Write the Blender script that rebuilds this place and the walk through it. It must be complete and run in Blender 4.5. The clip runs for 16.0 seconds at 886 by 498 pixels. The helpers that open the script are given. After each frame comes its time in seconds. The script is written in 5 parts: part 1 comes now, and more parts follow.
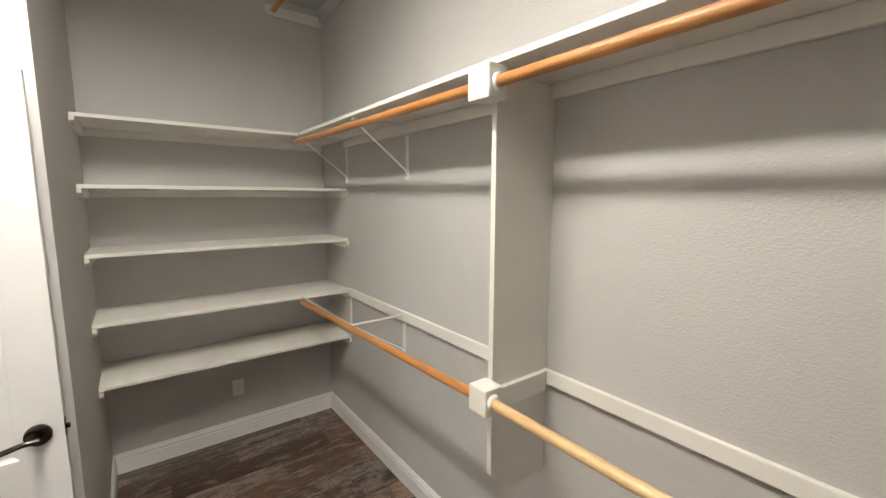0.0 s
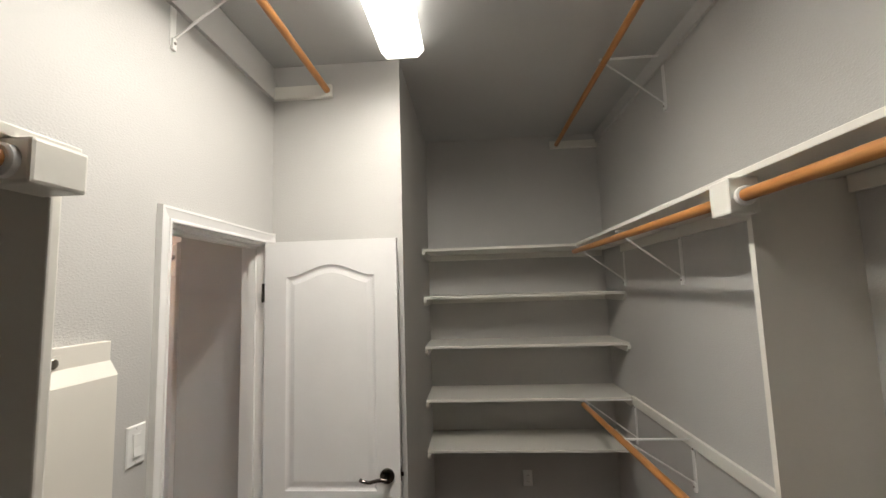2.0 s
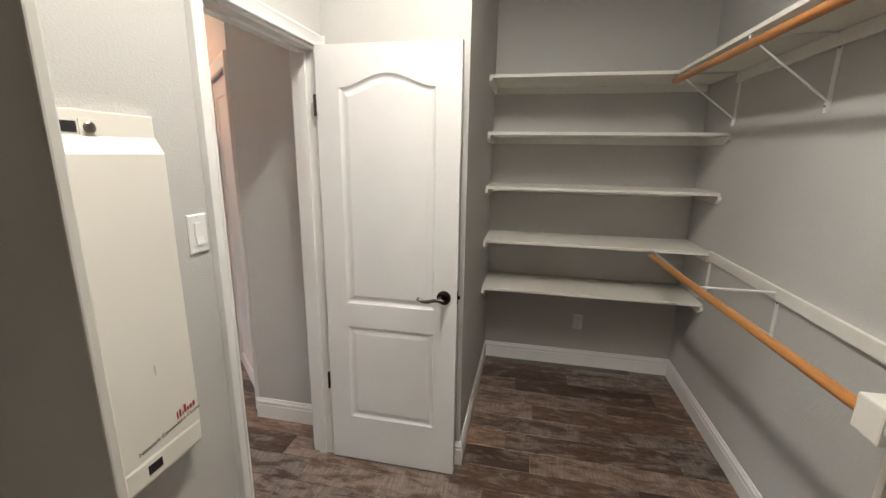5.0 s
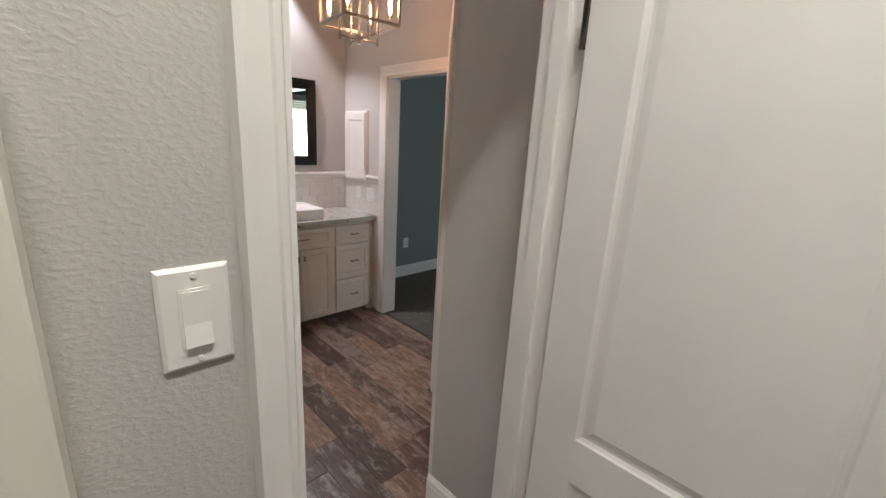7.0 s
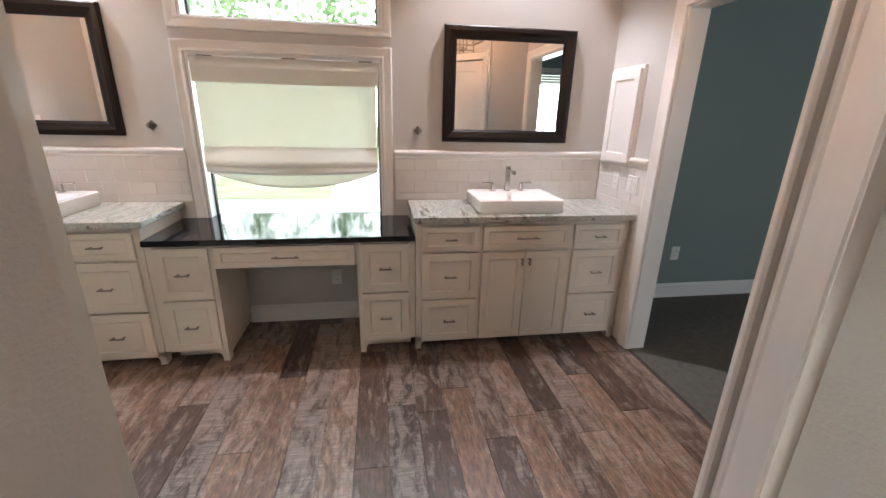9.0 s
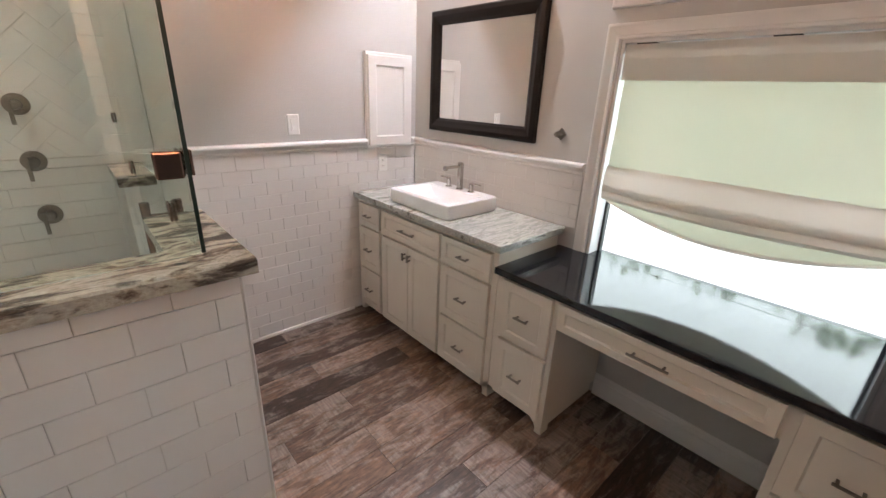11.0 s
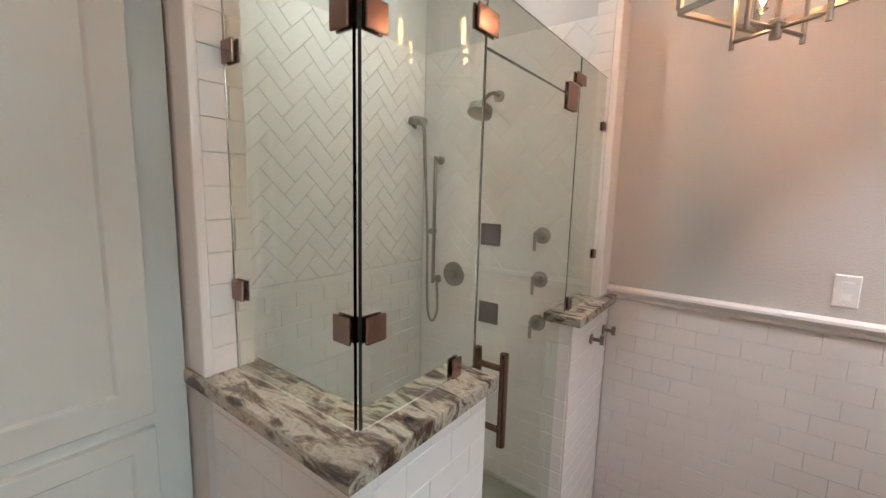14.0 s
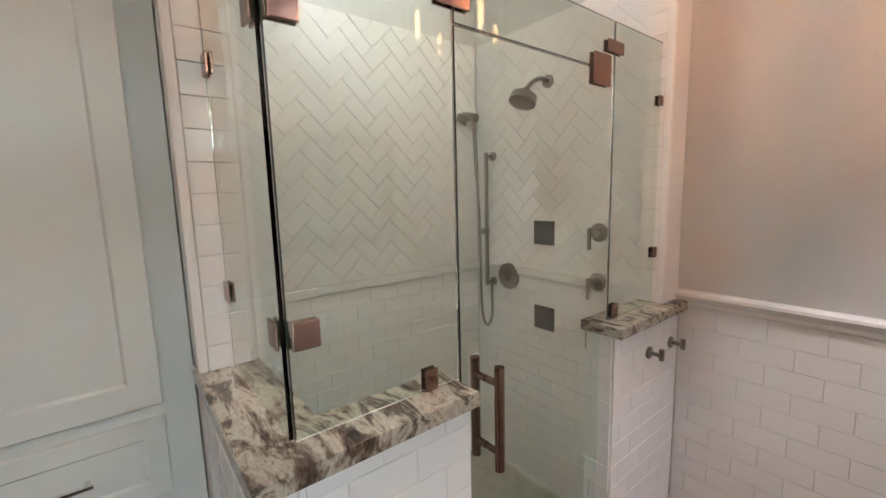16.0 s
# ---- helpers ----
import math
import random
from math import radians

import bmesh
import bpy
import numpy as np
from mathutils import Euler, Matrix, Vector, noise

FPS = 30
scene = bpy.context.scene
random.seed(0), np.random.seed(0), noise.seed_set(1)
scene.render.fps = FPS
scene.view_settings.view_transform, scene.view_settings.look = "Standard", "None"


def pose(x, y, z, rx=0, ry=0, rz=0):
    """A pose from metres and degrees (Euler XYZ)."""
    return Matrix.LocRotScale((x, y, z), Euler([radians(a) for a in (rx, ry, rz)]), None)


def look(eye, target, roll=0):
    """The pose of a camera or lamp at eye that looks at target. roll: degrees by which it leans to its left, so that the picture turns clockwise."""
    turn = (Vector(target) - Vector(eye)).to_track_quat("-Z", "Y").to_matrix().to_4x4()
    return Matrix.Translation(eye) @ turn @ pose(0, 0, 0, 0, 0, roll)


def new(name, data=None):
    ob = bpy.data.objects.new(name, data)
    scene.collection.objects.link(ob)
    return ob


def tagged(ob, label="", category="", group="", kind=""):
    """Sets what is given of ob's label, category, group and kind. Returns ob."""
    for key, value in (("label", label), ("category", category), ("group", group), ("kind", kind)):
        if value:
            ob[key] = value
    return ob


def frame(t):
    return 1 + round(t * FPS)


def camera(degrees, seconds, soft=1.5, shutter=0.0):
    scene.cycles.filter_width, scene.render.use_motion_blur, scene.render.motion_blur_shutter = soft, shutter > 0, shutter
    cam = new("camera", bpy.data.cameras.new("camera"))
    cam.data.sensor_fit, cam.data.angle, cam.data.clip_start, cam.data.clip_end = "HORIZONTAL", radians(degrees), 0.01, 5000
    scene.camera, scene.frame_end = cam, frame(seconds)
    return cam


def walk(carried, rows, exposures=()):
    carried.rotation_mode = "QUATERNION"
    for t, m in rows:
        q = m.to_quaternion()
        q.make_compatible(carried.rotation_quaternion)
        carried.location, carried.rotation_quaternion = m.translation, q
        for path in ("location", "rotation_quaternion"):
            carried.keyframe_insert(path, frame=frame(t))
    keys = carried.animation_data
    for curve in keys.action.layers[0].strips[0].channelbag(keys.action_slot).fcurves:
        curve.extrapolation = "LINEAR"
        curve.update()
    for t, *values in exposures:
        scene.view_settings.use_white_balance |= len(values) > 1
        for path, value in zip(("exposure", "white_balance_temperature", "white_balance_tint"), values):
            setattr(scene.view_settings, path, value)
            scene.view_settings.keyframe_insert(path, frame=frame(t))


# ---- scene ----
cam = camera(94.5, 16.0)
PATH = [
    (0, (0.108, 0.099, 1.679), (1.302, 1.683, 1.426), 0.1),
    (0.5, (0.154, 0.038, 1.691), (0.872, 1.891, 1.464), -0.1),
    (1, (0.247, -0.036, 1.707), (0.517, 1.941, 1.565), -0.9),
    (1.5, (0.234, -0.093, 1.745), (0.21, 1.907, 1.78), -1.7),
    (2, (0.239, -0.137, 1.781), (0.104, 1.848, 1.979), -1.8),
    (2.5, (0.262, -0.149, 1.783), (0.13, 1.836, 1.99), -1.8),
    (3, (0.278, -0.129, 1.75), (0.182, 1.868, 1.808), -1.9),
    (3.2, (0.282, -0.12, 1.73), (0.195, 1.878, 1.704), -1.9),
    (5.3, (0.107, 0.139, 1.574), (-0.397, 2.019, 1.113), 1.0),
    (5.5, (0.049, 0.219, 1.564), (-0.548, 2.077, 1.123), 0.9),
    (6, (-0.061, 0.429, 1.554), (-0.897, 2.195, 1.122), 2.0),
    (6.5, (-0.153, 0.747, 1.561), (-1.269, 2.337, 1.086), 3.0),
    (7, (-0.296, 0.961, 1.552), (-1.679, 2.314, 1.045), 3.3),
    (7.5, (-0.492, 1.124, 1.493), (-2.008, 2.283, 0.896), 3.6),
    (8, (-0.63, 1.227, 1.418), (-2.271, 2.18, 0.791), 2.2),
    (8.5, (-0.772, 1.385, 1.433), (-2.55, 2.047, 0.791), 1.0),
    (9, (-0.972, 1.422, 1.459), (-2.848, 1.726, 0.834), 1.4),
    (9.5, (-1.23, 1.418, 1.496), (-3.111, 1.293, 0.826), 2.4),
    (10, (-1.43, 1.382, 1.48), (-3.185, 0.697, 0.807), 2.1),
    (10.2, (-1.522, 1.347, 1.502), (-3.188, 0.484, 0.809), 2.2),
    (12.3, (-2.384, 1.244, 1.54), (-2.794, -0.609, 0.907), 3.1),
    (12.5, (-2.431, 1.205, 1.538), (-2.665, -0.68, 0.912), 3.2),
    (13, (-2.504, 1.094, 1.544), (-2.224, -0.803, 0.976), 3.0),
    (13.5, (-2.543, 0.901, 1.571), (-1.769, -0.895, 1.149), 3.6),
    (14, (-2.611, 0.816, 1.633), (-1.424, -0.769, 1.354), 1.5),
    (14.5, (-2.715, 0.738, 1.675), (-1.288, -0.654, 1.514), -1.3),
    (15, (-2.775, 0.693, 1.708), (-1.249, -0.598, 1.644), -3.1),
    (15.5, (-2.8, 0.634, 1.684), (-1.261, -0.636, 1.557), -2.9),
    (16, (-2.77, 0.542, 1.618), (-1.215, -0.686, 1.346), -1.5),
]
EXPOSURE = [(0, 1.12), (0.5, 0.75), (0.9, 0.58), (1.5, 0.42), (2.2, 0.2), (2.8, 0.24), (3.2, 0.37), (5.3, 0.68), (6.0, 0.5), (7.0, 0.18), (7.6, 0.26), (8.2, 0.38), (8.7, 0.63), (10, 0.38), (12.5, 0.38), (14, 0.36), (16, 0.32)]
walk(cam, [(t, look(eye, target, roll)) for t, eye, target, roll in PATH], EXPOSURE)

# ---- light ----
world = bpy.data.worlds.new("world")
scene.world = world
world.use_nodes = True
wn = world.node_tree.nodes
sky = wn.new("ShaderNodeTexSky")
sky.sky_type, sky.sun_disc = "NISHITA", False
sky.sun_elevation, sky.sun_rotation = radians(55), radians(60)
wn["Background"].inputs[1].default_value = 0.15
world.node_tree.links.new(sky.outputs[0], wn["Background"].inputs[0])
sun_data = bpy.data.lights.new("sun", "SUN")
sun_data.energy, sun_data.angle, sun_data.color = 5.0, radians(0.5), (1, 0.95, 0.88)
sun = new("sun", sun_data)
sun.matrix_world = look((3, 4, 8), (0, 0, 0))
scene.view_settings.exposure = 0.0


def lamp(name, kind_, at, watts, color, size=0.05, aim=None, size_y=None, spot=None, spread=None):
    d = bpy.data.lights.new(name, kind_)
    d.energy, d.color = watts, color
    if kind_ == "AREA":
        d.size = size
        if size_y:
            d.shape, d.size_y = "RECTANGLE", size_y
    else:
        d.shadow_soft_size = size
    if kind_ == "AREA" and spread:
        d.spread = radians(spread)
    if spot:
        d.spot_size, d.spot_blend = radians(spot), 0.42
    ob = new(name, d)
    ob.matrix_world = look(at, aim) if aim else Matrix.Translation(at)
    return ob


# ---- materials ----
def mat(name, color=(0.8, 0.8, 0.8), rough=0.5, metal=0.0, bump=0.0, scale=200.0, vary=0.04, vscale=3.0, spec=0.5, detail=3.0):
    """A surface with slight large-scale variation and fine relief."""
    m = bpy.data.materials.new(name)
    m.use_nodes = True
    nt = m.node_tree
    b = nt.nodes["Principled BSDF"]
    b.inputs["Roughness"].default_value = rough
    b.inputs["Metallic"].default_value = metal
    b.inputs["Specular IOR Level"].default_value = spec
    tc = nt.nodes.new("ShaderNodeTexCoord")
    n = nt.nodes.new("ShaderNodeTexNoise")
    n.inputs["Scale"].default_value, n.inputs["Detail"].default_value = vscale, 4
    nt.links.new(tc.outputs["Object"], n.inputs["Vector"])
    ramp = nt.nodes.new("ShaderNodeValToRGB")
    ramp.color_ramp.elements[0].position, ramp.color_ramp.elements[1].position = 0.3, 0.7
    ramp.color_ramp.elements[0].color = (*[c * (1 - vary) for c in color], 1)
    ramp.color_ramp.elements[1].color = (*[min(1, c * (1 + vary)) for c in color], 1)
    nt.links.new(n.outputs[0], ramp.inputs[0])
    nt.links.new(ramp.outputs[0], b.inputs["Base Color"])
    if bump:
        f = nt.nodes.new("ShaderNodeTexNoise")
        f.inputs["Scale"].default_value, f.inputs["Detail"].default_value = scale, detail
        nt.links.new(tc.outputs["Object"], f.inputs["Vector"])
        bp = nt.nodes.new("ShaderNodeBump")
        bp.inputs["Strength"].default_value, bp.inputs["Distance"].default_value = bump, 0.002
        nt.links.new(f.outputs[0], bp.inputs["Height"])
        nt.links.new(bp.outputs[0], b.inputs["Normal"])
    return m


def math_node(nt, op, a, b=None, c=None):
    n = nt.nodes.new("ShaderNodeMath")
    n.operation = op
    for i, v in enumerate((a, b, c)):
        if v is None:
            continue
        if isinstance(v, (int, float)):
            n.inputs[i].default_value = v
        else:
            nt.links.new(v, n.inputs[i])
    return n.outputs[0]


def ramp_node(nt, fac, stops):
    r = nt.nodes.new("ShaderNodeValToRGB")
    while len(r.color_ramp.elements) < len(stops):
        r.color_ramp.elements.new(0.5)
    for e, (p, c) in zip(r.color_ramp.elements, stops):
        e.position, e.color = p, (*c, 1) if len(c) == 3 else c
    nt.links.new(fac, r.inputs[0])
    return r.outputs[0]


def noise_node(nt, vec, scale, detail=4, rough=0.5, distortion=0.0):
    n = nt.nodes.new("ShaderNodeTexNoise")
    n.inputs["Scale"].default_value, n.inputs["Detail"].default_value = scale, detail
    n.inputs["Roughness"].default_value, n.inputs["Distortion"].default_value = rough, distortion
    nt.links.new(vec, n.inputs["Vector"])
    return n.outputs[0]


def mapped(nt, scale=(1, 1, 1), rot=(0, 0, 0), out="Object"):
    tc = nt.nodes.new("ShaderNodeTexCoord")
    mp = nt.nodes.new("ShaderNodeMapping")
    mp.inputs["Scale"].default_value, mp.inputs["Rotation"].default_value = scale, rot
    nt.links.new(tc.outputs[out], mp.inputs["Vector"])
    return mp.outputs[0]


def mix_color(nt, fac, a, b, blend="MIX"):
    n = nt.nodes.new("ShaderNodeMix")
    n.data_type, n.blend_type = "RGBA", blend
    for i, v in ((0, fac), (6, a), (7, b)):
        if isinstance(v, (int, float)):
            n.inputs[i].default_value = v
        elif isinstance(v, tuple):
            n.inputs[i].default_value = (*v, 1)
        else:
            nt.links.new(v, n.inputs[i])
    return n.outputs[2]


def bump_to(nt, height, strength, dist=0.002):
    bp = nt.nodes.new("ShaderNodeBump")
    bp.inputs["Strength"].default_value, bp.inputs["Distance"].default_value = strength, dist
    nt.links.new(height, bp.inputs["Height"])
    nt.links.new(bp.outputs[0], nt.nodes["Principled BSDF"].inputs["Normal"])


def blank(name, rough=0.5):
    m = bpy.data.materials.new(name)
    m.use_nodes = True
    b = m.node_tree.nodes["Principled BSDF"]
    b.inputs["Roughness"].default_value = rough
    return m, m.node_tree, b


def wall_paint(name, color):
    """Hand-trowelled drywall texture under flat paint."""
    m, nt, b = blank(name, 0.55)
    v = mapped(nt)
    big = noise_node(nt, v, 1.5, 3)
    nt.links.new(ramp_node(nt, big, [(0.3, tuple(c * 0.96 for c in color)), (0.7, tuple(c * 1.03 for c in color))]), b.inputs["Base Color"])
    streaky = mapped(nt, (1.0, 1.0, 1.6))
    a = ramp_node(nt, noise_node(nt, streaky, 120, 2, 0.45, 0.1), [(0.42, (0, 0, 0)), (0.68, (1, 1, 1))])
    c = noise_node(nt, v, 150, 3, 0.5)
    bump_to(nt, math_node(nt, "MULTIPLY_ADD", a, 0.55, math_node(nt, "MULTIPLY", c, 0.3)), 0.34, 0.002)
    return m


def stone(name, cols, rot, stretch=(1.0, 7.0, 5.0), rough=0.12, sc=2.0, fleck=0.3):
    """Streaky polished granite."""
    m, nt, b = blank(name, rough)
    v = mapped(nt, stretch, rot)
    w = noise_node(nt, v, sc, 9, 0.68, 0.55)
    col = ramp_node(nt, w, cols)
    sp = noise_node(nt, mapped(nt), 90, 4, 0.7)
    nt.links.new(mix_color(nt, fleck, col, ramp_node(nt, sp, [(0.35, (0.25, 0.24, 0.22)), (0.65, (1, 0.98, 0.94))]), "MULTIPLY"), b.inputs["Base Color"])
    return m


def plank_material():
    """Weathered wood-look planks, each with its own tone."""
    m, nt, b = blank("plank_wood", 0.38)
    info = nt.nodes.new("ShaderNodeObjectInfo")
    rnd = info.outputs["Random"]
    tc = nt.nodes.new("ShaderNodeTexCoord")
    off = nt.nodes.new("ShaderNodeVectorMath")
    off.operation = "ADD"
    comb = nt.nodes.new("ShaderNodeCombineXYZ")
    nt.links.new(math_node(nt, "MULTIPLY", rnd, 37.0), comb.inputs[0])
    nt.links.new(math_node(nt, "MULTIPLY", rnd, 91.0), comb.inputs[1])
    nt.links.new(tc.outputs["Object"], off.inputs[0])
    nt.links.new(comb.outputs[0], off.inputs[1])
    mp = nt.nodes.new("ShaderNodeMapping")
    mp.inputs["Scale"].default_value = (1.0, 9.0, 1.0)
    nt.links.new(off.outputs[0], mp.inputs["Vector"])
    mp2 = nt.nodes.new("ShaderNodeMapping")
    mp2.inputs["Scale"].default_value = (1.0, 3.0, 1.0)
    nt.links.new(off.outputs[0], mp2.inputs["Vector"])
    base = ramp_node(nt, rnd, [(0.0, (0.034, 0.021, 0.016)), (0.3, (0.068, 0.043, 0.031)), (0.6, (0.115, 0.072, 0.051)), (0.85, (0.175, 0.112, 0.08)), (1.0, (0.22, 0.15, 0.11))])
    grain = noise_node(nt, mp.outputs[0], 9, 8, 0.65, 0.3)
    col = mix_color(nt, 0.85, base, ramp_node(nt, grain, [(0.3, (0.45, 0.42, 0.4)), (0.6, (1.2, 1.15, 1.1))]), "MULTIPLY")
    tone = math_node(nt, "FRACT", math_node(nt, "MULTIPLY", rnd, 13.7))
    mott = noise_node(nt, mp2.outputs[0], 14, 6, 0.7, 0.2)
    col = mix_color(nt, 0.8, col, ramp_node(nt, mott, [(0.35, (0.5, 0.47, 0.45)), (0.5, (1.0, 0.97, 0.95)), (0.68, (1.8, 1.6, 1.45))]), "MULTIPLY")
    worn = noise_node(nt, mp2.outputs[0], 5.5, 9, 0.7, 0.5)
    wmask = ramp_node(nt, math_node(nt, "MULTIPLY_ADD", tone, 0.16, worn), [(0.55, (0, 0, 0)), (0.67, (1, 1, 1))])
    # saw marks across the board break the pale worn paint
    mp3 = nt.nodes.new("ShaderNodeMapping")
    mp3.inputs["Scale"].default_value = (14.0, 1.2, 1.0)
    nt.links.new(off.outputs[0], mp3.inputs["Vector"])
    saw = ramp_node(nt, noise_node(nt, mp3.outputs[0], 7, 4, 0.6), [(0.35, (0.4, 0.4, 0.4)), (0.62, (1, 1, 1))])
    wsaw = mix_color(nt, 1.0, wmask, saw, "MULTIPLY")
    tobw = nt.nodes.new("ShaderNodeRGBToBW")
    nt.links.new(wsaw, tobw.inputs[0])
    pale = math_node(nt, "MULTIPLY", tobw.outputs[0], 0.38)
    col = mix_color(nt, pale, col, (0.56, 0.49, 0.44))
    nt.links.new(col, b.inputs["Base Color"])
    nt.links.new(math_node(nt, "MULTIPLY_ADD", grain, 0.3, 0.22), b.inputs["Roughness"])
    bump_to(nt, math_node(nt, "ADD", grain, saw), 0.3, 0.0012)
    return m


def rod_wood(name, dark, light):
    m, nt, b = blank(name, 0.35)
    v = mapped(nt, (30, 2.0, 30))
    n = noise_node(nt, v, 3, 6, 0.6, 0.4)
    nt.links.new(ramp_node(nt, n, [(0.3, dark), (0.7, light)]), b.inputs["Base Color"])
    bump_to(nt, n, 0.08)
    return m


def glass_material(name, tint=(0.93, 0.98, 0.95)):
    m, nt, b = blank(name, 0.0)
    b.inputs["Base Color"].default_value = (*tint, 1)
    b.inputs["Transmission Weight"].default_value = 1.0
    b.inputs["IOR"].default_value = 1.45
    return m


def glow(name, color, strength):
    m = bpy.data.materials.new(name)
    m.use_nodes = True
    b = m.node_tree.nodes["Principled BSDF"]
    b.inputs["Base Color"].default_value = (0.8, 0.8, 0.8, 1)
    b.inputs["Emission Color"].default_value = (*color, 1)
    b.inputs["Emission Strength"].default_value = strength
    return m


def tile_material(name, color, rough=0.08):
    """Glazed ceramic with a slightly wavy face."""
    m, nt, b = blank(name, rough)
    info = nt.nodes.new("ShaderNodeObjectInfo")
    nt.links.new(ramp_node(nt, info.outputs["Random"], [(0, tuple(c * 0.97 for c in color)), (1, color)]), b.inputs["Base Color"])
    bump_to(nt, noise_node(nt, mapped(nt), 14, 2), 0.25, 0.002)
    return m


GREY = (0.53, 0.52, 0.5)
PAINT = wall_paint("grey_wall_paint", GREY)
CEIL = wall_paint("grey_ceiling_paint", (0.5, 0.5, 0.49))
TEAL = wall_paint("teal_wall_paint", (0.215, 0.27, 0.255))
TRIM = mat("white_trim_paint", (0.8, 0.79, 0.77), 0.3, bump=0.06, scale=60)
SHELF = mat("white_shelf_paint", (0.78, 0.76, 0.7), 0.35, bump=0.1, scale=50)
DOORM = mat("white_door_paint", (0.78, 0.77, 0.76), 0.35, bump=0.12, scale=120)
CAB = mat("cream_cabinet_paint", (0.68, 0.63, 0.55), 0.32, bump=0.06, scale=50)
CABSH = mat("cabinet_inner_shade", (0.55, 0.5, 0.43), 0.5)
PANELM = mat("cream_enamel", (0.78, 0.75, 0.68), 0.4, bump=0.05, scale=300)
PLASTIC = mat("white_plastic", (0.8, 0.8, 0.78), 0.3)
DARK = mat("dark_recess", (0.02, 0.02, 0.022), 0.5)
BRONZE = mat("dark_nickel", (0.1, 0.085, 0.075), 0.22, 1.0)
NICKEL = mat("brushed_nickel", (0.28, 0.255, 0.225), 0.28, 1.0, bump=0.05, scale=400)
PINKMETAL = mat("polished_bronze_plate", (0.3, 0.2, 0.17), 0.18, 1.0)
SATINN = mat("satin_nickel", (0.56, 0.53, 0.49), 0.22, 1.0)
CHROME = mat("chrome", (0.75, 0.74, 0.72), 0.12, 1.0)
ROD = rod_wood("stained_oak", (0.4, 0.16, 0.045), (0.56, 0.26, 0.085))
ROD_PALE = rod_wood("bare_pine", (0.62, 0.4, 0.18), (0.76, 0.55, 0.28))
PLANK = plank_material()
GROUTF = mat("floor_grout", (0.09, 0.07, 0.06), 0.9, bump=0.3)
CARPET = mat("dark_carpet", (0.12, 0.115, 0.1), 0.95, bump=0.9, scale=350, vary=0.15, vscale=25)
TILE = tile_material("white_glazed_tile", (0.76, 0.74, 0.72))
GROUT = mat("pale_grout", (0.6, 0.58, 0.55), 0.9, bump=0.3, scale=300)
GRAN = stone("brown_white_granite", [(0.35, (0.03, 0.022, 0.017)), (0.41, (0.12, 0.08, 0.06)), (0.455, (0.3, 0.25, 0.2)), (0.5, (0.52, 0.47, 0.39)), (0.55, (0.4, 0.36, 0.3)), (0.585, (0.17, 0.135, 0.11)), (0.63, (0.055, 0.042, 0.034)), (0.69, (0.3, 0.27, 0.22))], (0, 0, radians(22)), (1.5, 4.6, 4.0), 0.1, 3.4)
GRANV = stone("grey_white_granite", [(0.3, (0.06, 0.055, 0.045)), (0.4, (0.24, 0.24, 0.21)), (0.46, (0.6, 0.6, 0.56)), (0.52, (0.36, 0.38, 0.35)), (0.57, (0.62, 0.62, 0.58)), (0.62, (0.16, 0.16, 0.14)), (0.7, (0.4, 0.41, 0.38))], (0, 0, radians(35)), (0.8, 4.2, 4.2), 0.12, 2.1)
BLACK = mat("black_granite", (0.008, 0.008, 0.01), 0.07, vary=0.3, vscale=300)
FRAME = mat("black_brown_wood", (0.008, 0.005, 0.004), 0.4, bump=0.1, scale=80, spec=0.25)
CERAMIC = mat("white_ceramic", (0.85, 0.85, 0.84), 0.06)
GLASS = glass_material("shower_glass", (0.88, 0.96, 0.9))
GLASSEDGE = glass_material("green_glass_edge", (0.05, 0.3, 0.2))
PANE = glass_material("window_glass", (1, 1, 1))
MIRROR = mat("silvered_mirror", (0.9, 0.9, 0.88), 0.0, 1.0, vary=0.0)
REDINK = mat("red_ink", (0.35, 0.03, 0.03), 0.5)
BLACKINK = mat("black_ink", (0.03, 0.03, 0.03), 0.5)
SASH = mat("dark_sash", (0.05, 0.05, 0.05), 0.4)

fabric, fnt, fb = blank("cream_linen", 0.9)
fb.inputs["Base Color"].default_value = (0.78, 0.76, 0.7, 1)
wv = noise_node(fnt, mapped(fnt, (1, 1, 1)), 420, 3)
bump_to(fnt, wv, 0.3)
ftr = fnt.nodes.new("ShaderNodeBsdfTranslucent")
ftr.inputs[0].default_value = (0.84, 0.85, 0.74, 1)
fmx = fnt.nodes.new("ShaderNodeMixShader")
fmx.inputs[0].default_value = 0.38
fnt.links.new(fb.outputs[0], fmx.inputs[1])
fnt.links.new(ftr.outputs[0], fmx.inputs[2])
fnt.links.new(fmx.outputs[0], fnt.nodes["Material Output"].inputs[0])


lined, lnt, lb = blank("lined_linen", 0.9)
lb.inputs["Base Color"].default_value = (0.84, 0.81, 0.77, 1)
bump_to(lnt, noise_node(lnt, mapped(lnt), 420, 3), 0.3)
ltr = lnt.nodes.new("ShaderNodeBsdfTranslucent")
ltr.inputs[0].default_value = (0.88, 0.84, 0.78, 1)
lmx = lnt.nodes.new("ShaderNodeMixShader")
lmx.inputs[0].default_value = 0.3
lnt.links.new(lb.outputs[0], lmx.inputs[1])
lnt.links.new(ltr.outputs[0], lmx.inputs[2])
lnt.links.new(lmx.outputs[0], lnt.nodes["Material Output"].inputs[0])

# ---- building helpers ----
def thing(name, at, label="", category="", group="", kind=""):
    e = new(name)
    e.empty_display_size = 0.05
    e.location = at
    return tagged(e, label, category, group, kind)


